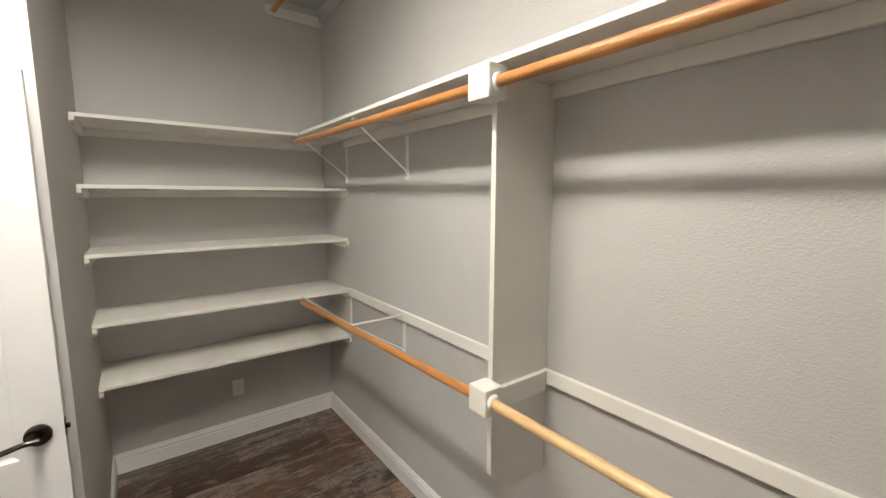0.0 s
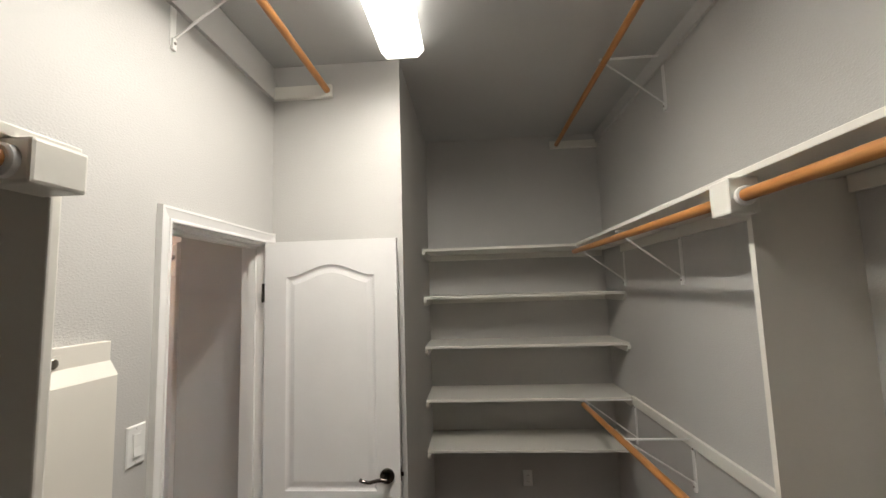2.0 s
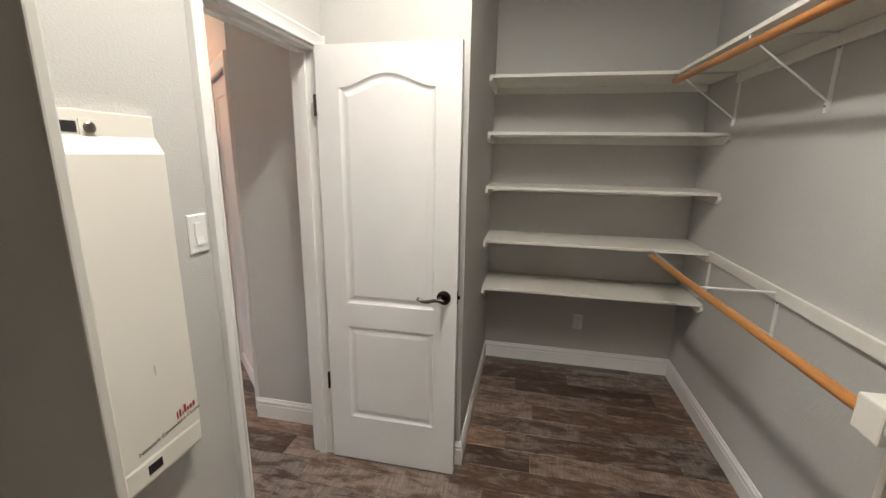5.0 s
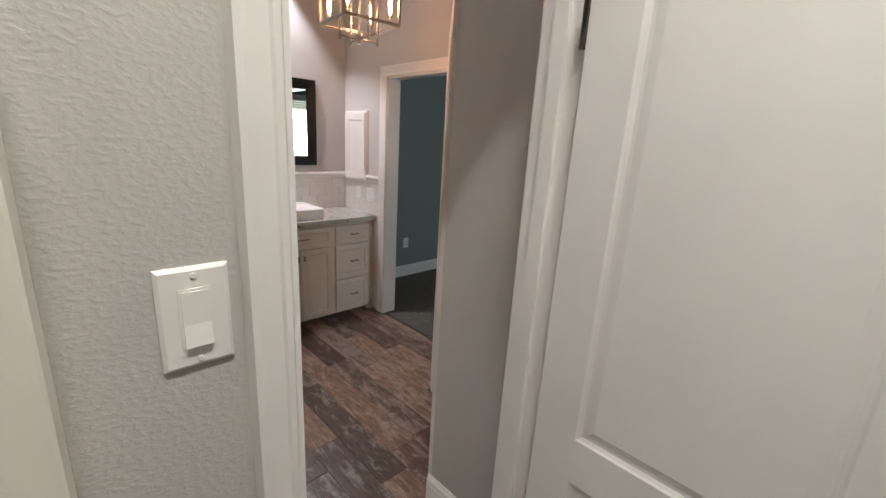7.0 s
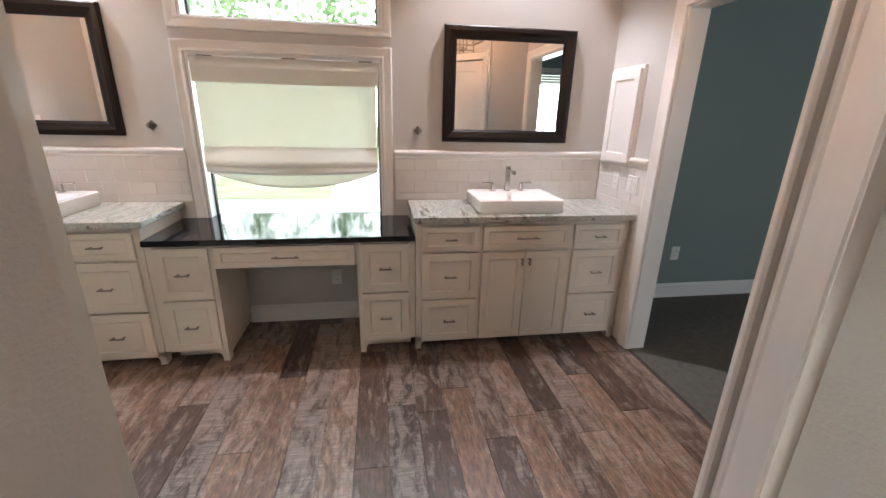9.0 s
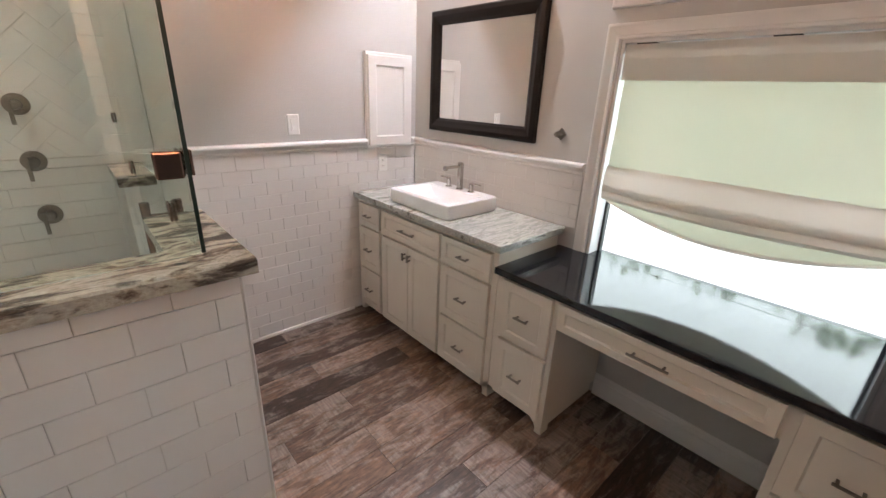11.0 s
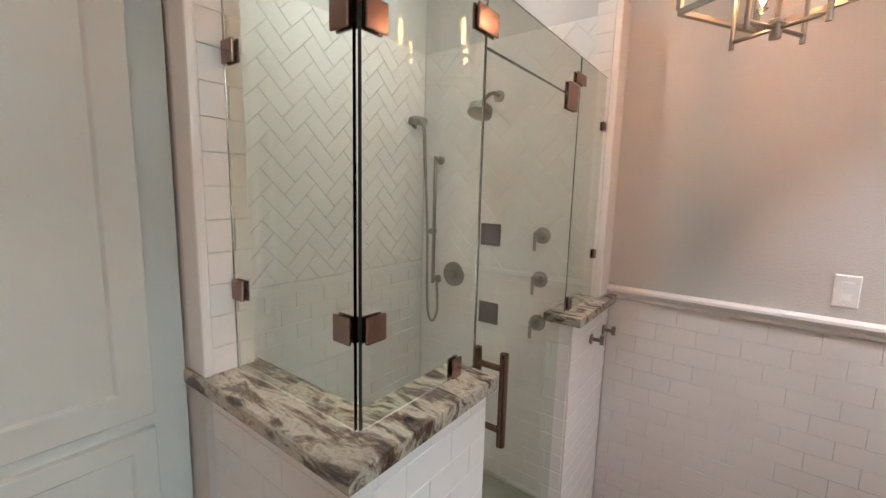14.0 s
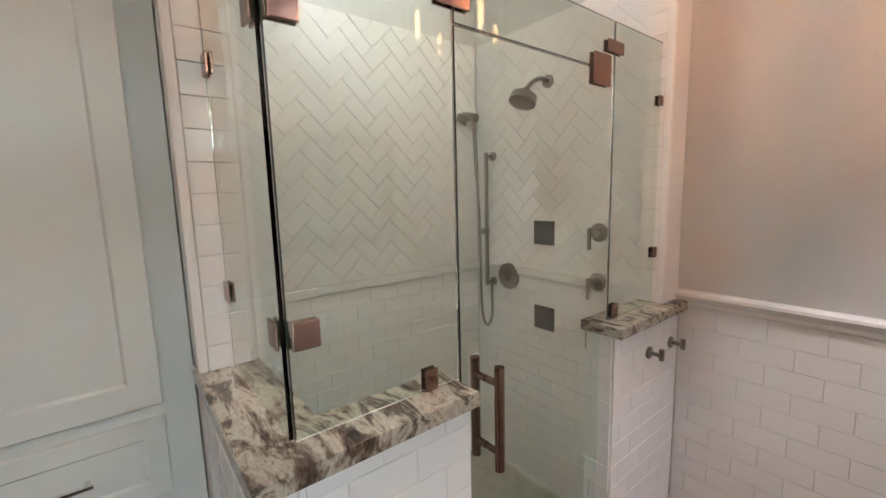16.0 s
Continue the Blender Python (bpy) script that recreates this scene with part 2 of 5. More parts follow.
def where(ob):
    p = Vector((0, 0, 0))
    while ob:
        p += ob.location
        ob = ob.parent
    return p


def part(name, bm, material, parent=None, label="", smooth=False, at=None):
    """Link a bmesh, given in world coordinates, as one mesh object under a thing or part."""
    bmesh.ops.recalc_face_normals(bm, faces=bm.faces)
    origin = Vector(at) if at else (where(parent) if parent else Vector((0, 0, 0)))
    bmesh.ops.translate(bm, verts=bm.verts, vec=-origin)
    if smooth:
        for fc in bm.faces:
            fc.smooth = True
    me = bpy.data.meshes.new(name)
    bm.to_mesh(me)
    bm.free()
    me.materials.append(material)
    ob = new(name, me)
    ob.location = origin - (where(parent) if parent else Vector((0, 0, 0)))
    if parent:
        ob.parent = parent
    if smooth:
        me.set_sharp_from_angle(angle=radians(35))
    return tagged(ob, label)


def structure(name, bm, material, label="", category="", at=None, smooth=False):
    return tagged(part(name, bm, material, None, label, smooth, at), "", category, "", "structure")


def box(bm, x0, x1, y0, y1, z0, z1, bevel=0.0):
    x0, x1, y0, y1, z0, z1 = min(x0, x1), max(x0, x1), min(y0, y1), max(y0, y1), min(z0, z1), max(z0, z1)
    m = Matrix.Translation(((x0 + x1) / 2, (y0 + y1) / 2, (z0 + z1) / 2)) @ Matrix.Diagonal((x1 - x0, y1 - y0, z1 - z0, 1))
    made = bmesh.ops.create_cube(bm, size=1, matrix=m)["verts"]
    if bevel:
        edges = list({e for v in made for e in v.link_edges})
        bmesh.ops.bevel(bm, geom=edges, offset=bevel, segments=2, affect="EDGES", profile=0.6)
    return bm


def nb():
    return bmesh.new()


def boxes(*rows, bevel=0.0):
    bm = nb()
    for r in rows:
        box(bm, *r, bevel=bevel)
    return bm


def rings(bm, loops, close_first=True, close_last=True):
    """Join equal loops of points by quads."""
    made = [[bm.verts.new(p) for p in loop] for loop in loops]
    n = len(made[0])
    for a, b in zip(made, made[1:]):
        for i in range(n):
            bm.faces.new((a[i], a[(i + 1) % n], b[(i + 1) % n], b[i]))
    if close_first:
        bm.faces.new(made[0][::-1])
    if close_last:
        bm.faces.new(made[-1])
    return bm


def tube(bm, pts, r, n=12, radii=None):
    """A round bar along points."""
    pts = [Vector(p) for p in pts]
    loops = []
    side = None
    for i, p in enumerate(pts):
        d = (pts[min(i + 1, len(pts) - 1)] - pts[max(i - 1, 0)]).normalized()
        if side is None:
            side = d.cross(Vector((0, 0, 1)))
            if side.length < 0.1:
                side = d.cross(Vector((1, 0, 0)))
        side = (side - d * side.dot(d)).normalized()
        up = d.cross(side)
        rr = radii[i] if radii else r
        loops.append([p + side * rr * math.cos(a) + up * rr * math.sin(a) for a in (2 * math.pi * k / n for k in range(n))])
    return rings(bm, loops)


def disc(bm, at, axis, r, depth, n=24, bevel=0.15):
    """A round plate with a soft rim; axis is the way it faces."""
    a = Vector(axis).normalized()
    at = Vector(at)
    return tube(bm, [at, at + a * depth * 0.75, at + a * depth, at + a * (depth + 1e-4)], r, n, [r, r, r * (1 - bevel), r * (1 - bevel) * 0.98])


def cyl(bm, a, b, r, n=16):
    return tube(bm, [a, b], r, n)


def sweep(bm, path, profile, up=(0, 0, 1)):
    """Straight extrusion of a profile [(out, z)] between two points with a given outward way per point."""
    loops = []
    for p, out in path:
        p, out = Vector(p), Vector(out)
        loops.append([p + out * o + Vector(up) * h for o, h in profile])
    return rings(bm, loops)


def smooth_curve(pts, steps=6):
    """Catmull-Rom through points."""
    pts = [Vector(p) for p in pts]
    out = []
    for i in range(len(pts) - 1):
        a, b, c, d = pts[max(i - 1, 0)], pts[i], pts[i + 1], pts[min(i + 2, len(pts) - 1)]
        for k in range(steps):
            t = k / steps
            out.append(0.5 * ((2 * b) + (c - a) * t + (2 * a - 5 * b + 4 * c - d) * t * t + (3 * b - a - 3 * c + d) * t ** 3))
    return out + [pts[-1]]


def frame_of(face, plane, out):
    """Turn (u, v, depth) into world: u along the wall, v up, depth out of it. face is 'x' or 'y'."""
    if face == "x":
        return lambda u, v, d: Vector((plane + out * d, u, v))
    return lambda u, v, d: Vector((u, plane + out * d, v))


def ring_of(to, pts, d):
    return [to(u, v, d) for u, v in pts]


def rect(u0, u1, v0, v1):
    return [(u0, v0), (u1, v0), (u1, v1), (u0, v1)]


def shaker(bm, to, u0, u1, v0, v1, thick=0.019, rail=0.05, rec=0.007):
    """A framed front with a recessed flat panel."""
    i = rail
    rings(bm, [
        ring_of(to, rect(u0, u1, v0, v1), 0),
        ring_of(to, rect(u0, u1, v0, v1), thick - 0.002),
        ring_of(to, rect(u0 + .002, u1 - .002, v0 + .002, v1 - .002), thick),
        ring_of(to, rect(u0 + i, u1 - i, v0 + i, v1 - i), thick),
        ring_of(to, rect(u0 + i + .003, u1 - i - .003, v0 + i + .003, v1 - i - .003), thick - 0.003),
        ring_of(to, rect(u0 + i + .007, u1 - i - .007, v0 + i + .007, v1 - i - .007), thick - rec),
    ])
    return bm


CASING = [(0.0, 0.0), (0.012, 0.0), (0.016, 0.004), (0.016, 0.014), (0.012, 0.018), (0.014, 0.03), (0.018, 0.05), (0.02, 0.056), (0.02, 0.066), (0.0, 0.07)]


def casing(bm, to, u0, u1, v0, v1, sides="LTR", w=0.07, k=1.0):
    """Moulded trim round an opening; the profile grows outwards from the opening's edge."""
    prof = [(d, o * w / 0.07) for d, o in CASING]
    low = 1 if "B" in sides else 0
    if "L" in sides:
        rings(bm, [[to(u0 - o, v0 - o * low, d * k) for d, o in prof], [to(u0 - o, v1 + o, d * k) for d, o in prof]])
    if "R" in sides:
        rings(bm, [[to(u1 + o, v0 - o * low, d * k) for d, o in prof], [to(u1 + o, v1 + o, d * k) for d, o in prof]])
    if "T" in sides:
        rings(bm, [[to(u0 - o, v1 + o, d * k) for d, o in prof], [to(u1 + o, v1 + o, d * k) for d, o in prof]])
    if "B" in sides:
        rings(bm, [[to(u0 - o, v0 - o, d * k) for d, o in prof], [to(u1 + o, v0 - o, d * k) for d, o in prof]])
    return bm


BASE = [(0.0, 0.0), (0.014, 0.0), (0.014, 0.085), (0.011, 0.092), (0.013, 0.1), (0.013, 0.108), (0.008, 0.118), (0.005, 0.13), (0.0, 0.13)]


def baseboard(name, a, b, out):
    bm = sweep(nb(), [((*a, 0.0), (*out, 0)), ((*b, 0.0), (*out, 0))], BASE)
    return structure(name, bm, TRIM, "white moulded baseboard", "baseboard")


# ---- structure ----
TOP = 2.99


def wall(name, x0, x1, y0, y1, openings=(), z0=0.0, z1=TOP, material=None, label="grey painted textured wall", along="x"):
    """A wall with rectangular openings (from, to, bottom, top) along its length."""
    bm = nb()
    s0, s1 = (x0, x1) if along == "x" else (y0, y1)
    cuts = sorted(openings)

    def put(a, b, lo, hi):
        if b - a > 1e-4 and hi - lo > 1e-4:
            box(bm, *((a, b, y0, y1) if along == "x" else (x0, x1, a, b)), lo, hi)
    spans = sorted({s0, s1, *[v for c in cuts for v in c[:2]]})
    for a, b in zip(spans, spans[1:]):
        holes = sorted((c[2], c[3]) for c in cuts if c[0] <= a + 1e-6 and c[1] >= b - 1e-6)
        z = z0
        for lo, hi in holes:
            put(a, b, z, lo)
            z = hi
        put(a, b, z, z1)
    bmesh.ops.remove_doubles(bm, verts=bm.verts, dist=1e-5)
    return structure(name, bm, material or PAINT, label, "wall")


XL, XR = -0.775, 1.272        # closet walls
YJ, XA, YB = 1.885, -0.10, 3.12  # jutting wall, alcove side, alcove back
XD, YD = -2.01, 2.62           # far end of the slanting wall
YC = -1.6                     # closet's near end
D0, D1, DH = 1.158, 1.825, 2.04  # closet doorway
XV = -3.80                    # vanity wall
YS, YN = -1.14, 3.03          # end walls of the bathroom
HN, HS, XH = 2.01, 1.07, -1.36  # hall walls
W0, W1, WZ0, WZ1 = 0.32, 1.455, 0.745, 1.775  # window
T0, T1 = 1.955, 2.62          # transom
B0, B1, BH = -3.155, -2.13, 2.03  # bedroom opening

wall("wall_east", XR, XR + 0.12, YC - 0.12, YB + 0.12, along="y")
wall("wall_closet_north", XA, XR, YB, YB + 0.12)
wall("wall_closet_jut", -0.885, XA, YJ, YB + 0.12)
wall("wall_closet_west", -0.885, XL, YC, YJ, [(D0, D1, 0.0, DH)], along="y")
wall("wall_closet_south", -0.885, XR, YC - 0.12, YC)
wall("wall_hall_north", XH, -0.885, HN, HN + 0.12)
wall("wall_hall_south", -1.455, -0.885, 1.04, HS)
wall("wall_bath_east", XD, XD + 0.12, YD + 0.02, YN, along="y")
# slanting wall between the hall corner and the end wall, with a door in it
P0 = Vector((XH - 0.004, HN + 0.012, 0))
DD = Vector((XD - P0.x, YD - P0.y, 0))
DL = DD.length
DD.normalize()
DN = Vector((-DD.y, DD.x, 0))
td = lambda u, v, k: P0 + DD * u + DN * k + Vector((0, 0, v))
bm = nb()
for a, b, v0, v1 in ((0, 0.08, 0, TOP), (DL - 0.08, DL, 0, TOP), (0.08, DL - 0.08, 2.03, TOP)):
    rings(bm, [ring_of(td, rect(a, b, v0, v1), -0.1), ring_of(td, rect(a, b, v0, v1), 0)])
structure("wall_slanted", bm, PAINT, "grey painted textured wall", "wall")
wall("wall_bath_north", XV, XA - 0.3, YN, YN + 0.12, [(B0, B1, 0.0, BH)])
wall("wall_west", XV - 0.15, XV, YS - 0.12, YN + 0.12, [(W0, W1, WZ0, WZ1), (W0, W1, T0, T1)], along="y")
wall("wall_south", XV, -0.86, YS - 0.12, YS)
wall("wall_shower_east", -0.98, -0.9151, YS, 1.04, along="y")
wall("wall_shower_north", -1.62, -0.98, 0.30, 0.42)
# bedroom shell
wall("wall_bedroom_west", -4.0, -3.88, YN + 0.12, 7.2, along="y", material=TEAL, label="teal-grey painted bedroom wall")
wall("wall_bedroom_north", -4.0, 1.0, 7.2, 7.32, material=TEAL, label="teal-grey painted bedroom wall")
wall("wall_bedroom_east", 0.88, 1.0, YB + 0.12, 7.2, [(4.3, 5.3, 0.9, 2.2)], material=TEAL, along="y", label="teal-grey painted bedroom wall")

structure("ceiling", boxes((-4.0, 1.4, -1.8, 7.4, TOP, TOP + 0.1)), CEIL, "flat grey painted ceiling", "ceiling")
slab = structure("floor", boxes((-3.95, 1.4, -1.75, YN + 0.02, -0.1, -0.004)), GROUTF, "dark weathered wood-look plank floor", "floor")
structure("floor_bedroom", boxes((-4.0, 1.0, YN + 0.02, 7.3, -0.1, 0.004)), CARPET, "dark grey-brown bedroom carpet", "carpet")


def crown(name, a, b, out):
    prof = [(0, 0), (0.012, 0), (0.012, 0.01), (0.03, 0.022), (0.055, 0.05), (0.075, 0.075), (0.085, 0.08), (0.085, 0.092), (0, 0.092)]
    bm = sweep(nb(), [((*a, TOP - 0.092), (*out, 0)), ((*b, TOP - 0.092), (*out, 0))], prof)
    structure(name, bm, TRIM, "white crown moulding", "crown moulding")


for a, b, o in (((-0.98, YS), (-0.98, 0.30), (-1, 0)), ((XV, YS), (-0.98, YS), (0, 1)), ((-1.62, 0.30), (-0.98, 0.30), (0, -1)),
                ((XV, YS), (XV, YN), (1, 0)), ((XV, YN), (XD, YN), (0, -1)), ((XD, YD), (XD, YN), (-1, 0)), ((P0.x, P0.y), (XD, YD), (DN.x, DN.y))):
    crown("trim", a, b, o)

# ---- doorway of the closet ----
tw = frame_of("x", XL, 1)
structure("trim", casing(nb(), tw, D0 + 0.005, D1 - 0.005, 0, DH - 0.005, "LT", 0.056), TRIM, "white moulded door casing", "door casing")
structure("trim", casing(nb(), tw, D0 + 0.005, D1 - 0.005, 0, DH - 0.005, "R", 0.062), TRIM, "white moulded door casing", "door casing")
th = frame_of("x", -0.885, -1)
structure("trim", casing(nb(), th, D0 + 0.005, D1 - 0.005, 0, DH - 0.005, "LTR", 0.068), TRIM, "white moulded door casing", "door casing")
jamb = boxes((-0.885, XL, D0, D0 + 0.018, 0, DH), (-0.885, XL, D1 - 0.018, D1, 0, DH), (-0.885, XL, D0 + 0.018, D1 - 0.018, DH - 0.018, DH),
             (-0.85, -0.815, D0 + 0.018, D0 + 0.03, 0, DH - 0.018), (-0.85, -0.815, D1 - 0.03, D1 - 0.018, 0, DH - 0.018), (-0.85, -0.815, D0 + 0.03, D1 - 0.03, DH - 0.03, DH - 0.018))
structure("trim", jamb, TRIM, "white door jamb with stop", "door jamb")


def arch(u0, u1, v0, v1, rise, n=14):
    """A panel outline whose top swells in the middle."""
    pts = [(u0, v0), (u1, v0)]
    for k in range(n + 1):
        s = 1 - k / n
        bell = 0.5 - 0.5 * math.cos(2 * math.pi * min(max((s - 0.04) / 0.92, 0), 1))
        pts.append((u0 + (u1 - u0) * s, v1 + rise * bell ** 0.8))
    return pts


def inset(pts, d):
    """Shrink an outline inwards by d."""
    n = len(pts)
    out = []
    for i in range(n):
        p, a, b = Vector(pts[i]), Vector(pts[i - 1]), Vector(pts[(i + 1) % n])
        e1, e2 = (p - a).normalized(), (b - p).normalized()
        n1, n2 = Vector((-e1.y, e1.x)), Vector((-e2.y, e2.x))
        m = (n1 + n2).normalized()
        out.append(tuple(p + m * d / max(0.4, m.dot(n1))))
    return out


def panel_door(name, at, width, height, label, angle=0.0, lever=True, hinges=True):
    """A two-panel arch-top door; its hinge edge stands at the base point, it runs along +x, its face looks to -y."""
    d = thing(name, at, label, "door")
    d["kind"] = "structure"
    to = lambda u, v, k: Vector((at[0] + u, at[1] + 0.035 - k, at[2] + v))
    bm = nb()
    w, h = width, height
    sa = 0.107
    box(bm, at[0], at[0] + w, at[1] + 0.008, at[1] + 0.035, at[2], at[2] + h)
    lo, mid0, mid1, hi = 0.252, 0.752, 0.872, 1.852
    up = arch(sa, w - sa, mid1, hi, 0.056)
    F = 0.035

    def plate(outline):
        rings(bm, [ring_of(to, outline, F - 0.009), ring_of(to, outline, F)], True, True)
    plate(rect(0, sa, 0, h))
    plate(rect(w - sa, w, 0, h))
    plate(rect(sa, w - sa, 0, lo))
    plate(rect(sa, w - sa, mid0, mid1))
    top = up[2:]
    plate([*reversed(top), (w - sa, h), (sa, h)])
    for outline in (rect(sa, w - sa, lo, mid0), up):
        n = [outline, inset(outline, 0.005), inset(outline, 0.013), inset(outline, 0.021), inset(outline, 0.04)]
        dep = [F, F - 0.004, F - 0.0075, F - 0.0075, F - 0.003]
        rings(bm, [ring_of(to, o, k) for o, k in zip(n, dep)], False, True)
    part("door_leaf", bm, DOORM, d)
    if lever:
        k = Vector((at[0] + w - 0.06, at[1], at[2] + 0.94))
        bm = nb()
        disc(bm, k, (0, -1, 0), 0.033, 0.012)
        cyl(bm, k, k + Vector((0, -0.05, 0)), 0.011)
        hd = part("door_handle", bm, BRONZE, d, "dark nickel lever handle", smooth=True)
        bm = nb()
        pts = smooth_curve([k + Vector(v) for v in ((0.008, -0.05, 0), (-0.03, -0.055, 0.002), (-0.07, -0.052, -0.008), (-0.1, -0.05, -0.004), (-0.115, -0.05, 0.004))])
        tube(bm, pts, 0.008, 10)
        part("lever", bm, BRONZE, hd, smooth=True)
        part("latch_plate", boxes((at[0] + w, at[0] + w + 0.002, at[1] + 0.006, at[1] + 0.03, at[2] + 0.91, at[2] + 0.97), (at[0] + w + .002, at[0] + w + .012, at[1] + 0.012, at[1] + 0.024, at[2] + 0.933, at[2] + 0.947), bevel=0.001), BRONZE, d, "dark nickel latch")
    if hinges:
        for z in (0.4, 1.735):
            bm = cyl(nb(), (at[0] - 0.006, at[1] - 0.004, at[2] + z), (at[0] - 0.006, at[1] - 0.004, at[2] + z + 0.09), 0.006, 10)
            box(bm, at[0] - 0.002, at[0], at[1], at[1] + 0.03, at[2] + z, at[2] + z + 0.09)
            part("hinge", bm, BRONZE, d, "dark bronze hinge")
    d.rotation_euler = (0, 0, radians(angle))
    return d


panel_door("door_1", (XL + 0.014, 1.785, 0.012), 0.645, 2.025, "open white two-panel arch-top door with dark lever handle", 0.0)
# closed door in the wall east of the bathroom
structure("trim", casing(nb(), td, 0.083, DL - 0.083, 0, 2.025, "LTR", 0.068), TRIM, "white moulded door casing", "door casing")
d2 = thing("door_2", td(0.08, 0.01, 0), "closed white panelled door in the bathroom", "door")
d2["kind"] = "structure"
t2 = lambda u, v, k: td(u, v, k - 0.05)
bm = shaker(nb(), t2, 0.082, DL - 0.082, 0.01, 2.02, 0.03, 0.1, 0.01)
part("door_leaf", bm, DOORM, d2)

# ---- baseboards ----
baseboard("baseboard", (XA, YB), (XR, YB), (0, -1))
baseboard("baseboard", (XR, YC), (XR, YB - 0.0), (-1, 0))
baseboard("baseboard", (XA, YJ), (XA, YB), (1, 0))
baseboard("baseboard", (XL + 0.02, YJ), (XA + 0.014, YJ), (0, -1))
baseboard("baseboard", (XL, YC), (XL, D0 - 0.065), (1, 0))
baseboard("baseboard", (XH - 0.014, HN), (-0.905, HN), (0, -1))
baseboard("baseboard", (-1.455, HS), (-0.905, HS), (0, 1))
baseboard("baseboard", (XV, 0.5), (XV, 1.28), (1, 0))
baseboard("baseboard", (-3.88, YN + 0.12), (-3.88, 7.2), (1, 0))
baseboard("baseboard", (-2.045, YN), (XD, YN), (0, -1))
baseboard("baseboard", (XD, YD), (XD, YN), (-1, 0))

# ---- bedroom opening ----
to = frame_of("y", YN, -1)
structure("trim", casing(nb(), to, B0 + 0.01, B1 - 0.01, 0, BH - 0.008, "LTR", 0.085), TRIM, "white moulded opening casing", "door casing")
structure("trim", boxes((B0, B0 + 0.018, YN, YN + 0.12, 0, BH), (B1 - 0.018, B1, YN, YN + 0.12, 0, BH), (B0 + 0.018, B1 - 0.018, YN, YN + 0.12, BH - 0.018, BH)), TRIM, "white jamb of the bedroom opening", "door jamb")


# ---- closet shelving ----
def shelf(name, x0, x1, y0, y1, top, label, thick=0.019):
    t = thing(name, ((x0 + x1) / 2, (y0 + y1) / 2, top - thick), label, "shelf")
    part("board", boxes((x0, x1, y0, y1, top - thick, top), bevel=0.0025), SHELF, t)
    return t


def cleat(t, a, b, z0, z1, out, th=0.019):
    """A wall batten from a to b under a shelf."""
    x0, x1, y0, y1 = min(a[0], b[0]), max(a[0], b[0]), min(a[1], b[1]), max(a[1], b[1])
    if out[0]:
        x0, x1 = (a[0], a[0] + th * out[0])
    else:
        y0, y1 = (a[1], a[1] + th * out[1])
    return part("cleat", boxes((x0, x1, y0, y1, z0, z1), bevel=0.003), SHELF, t)


YF = 2.72
for k, z in enumerate((2.07, 1.735, 1.395, 1.04, 0.71)):
    t = shelf("wall_shelf", XA, XR if k else XR, YF if k else YF, YB, z, "white painted board shelf of the alcove" if k else "white painted top shelf of the alcove")
    for x, o in ((XA, 1), (XR, -1)):
        if k == 0 and x == XR:
            continue
        bm = nb()
        pr = [(YF - 0.016, z - 0.0195), (YB, z - 0.0195), (YB, z - 0.063), (YF + 0.02, z - 0.063), (YF - 0.016, z - 0.04)]
        rings(bm, [[Vector((x, y, h)) for y, h in pr], [Vector((x + o * 0.019, y, h)) for y, h in pr]])
        part("cleat", bm, SHELF, t)
    part("cleat", boxes((XA + .02, XR - .02, YB - 0.019, YB, z - 0.063, z - 0.0195), bevel=0.002), SHELF, t)

XF = 0.962  # front of the long shelf
YP = 1.035  # face of the upright panel towards the alcove
long_shelf = shelf("long_shelf", XF, XR, YC, YF - 0.001, 2.074, "long white painted board shelf above the hanging rods")
cleat(long_shelf, (XR, YC), (XR, YP - 0.02), 2.005, 2.054, (-1, 0))
cleat(long_shelf, (XR, YP), (XR, YF), 2.0, 2.054, (-1, 0))
up = thing("upright_panel", (1.13, YP, 0.76), "white painted upright shelf divider with chamfered foot", "shelf divider")
bm = nb()
pr = [(1.0, 2.045), (XR, 2.045), (XR, 0.66), (1.12, 0.66), (1.0, 0.75)]
rings(bm, [[Vector((x, YP - 0.02, z)) for x, z in pr], [Vector((x, YP, z)) for x, z in pr]])
part("board", bm, SHELF, up)


def rod_block(x0, x1, y0, y1, z0, z1, label="white painted rod block"):
    t = thing("rod_block", ((x0 + x1) / 2, (y0 + y1) / 2, z0), label, "rod support")
    part("block", boxes((x0, x1, y0, y1, z0, z1), bevel=0.006), SHELF, t)
    return t


def rod(name, a, b, r, material, label):
    t = thing(name, a, label, "closet rod")
    part("pole", cyl(nb(), a, b, r, 20), material, t, smooth=True)
    return t


def socket(t, at, axis):
    part("socket", disc(nb(), at, axis, 0.026, 0.014), PLASTIC, t, "white plastic rod socket", smooth=True)


b1 = rod_block(0.918, 0.995, 0.965, 1.055, 1.955, 2.052)
socket(b1, (0.955, 0.965, 2.0), (0, -1, 0))
b2 = rod_block(0.925, 1.0, 0.965, 1.045, 1.0, 1.088)
socket(b2, (0.955, 0.965, 1.045), (0, -1, 0))
RX = 0.95
rod("closet_rod", (RX, YC, 2.0), (RX, 0.952, 2.0), 0.0165, ROD, "orange-stained wooden closet rod under the long shelf")
rod("closet_rod", (RX, 1.055, 2.0), (RX, 2.735, 2.015), 0.0165, ROD, "orange-stained wooden closet rod under the long shelf")
rod("closet_rod", (RX, YC, 1.05), (RX, 0.952, 1.045), 0.0165, ROD_PALE, "unstained pale pine lower closet rod")
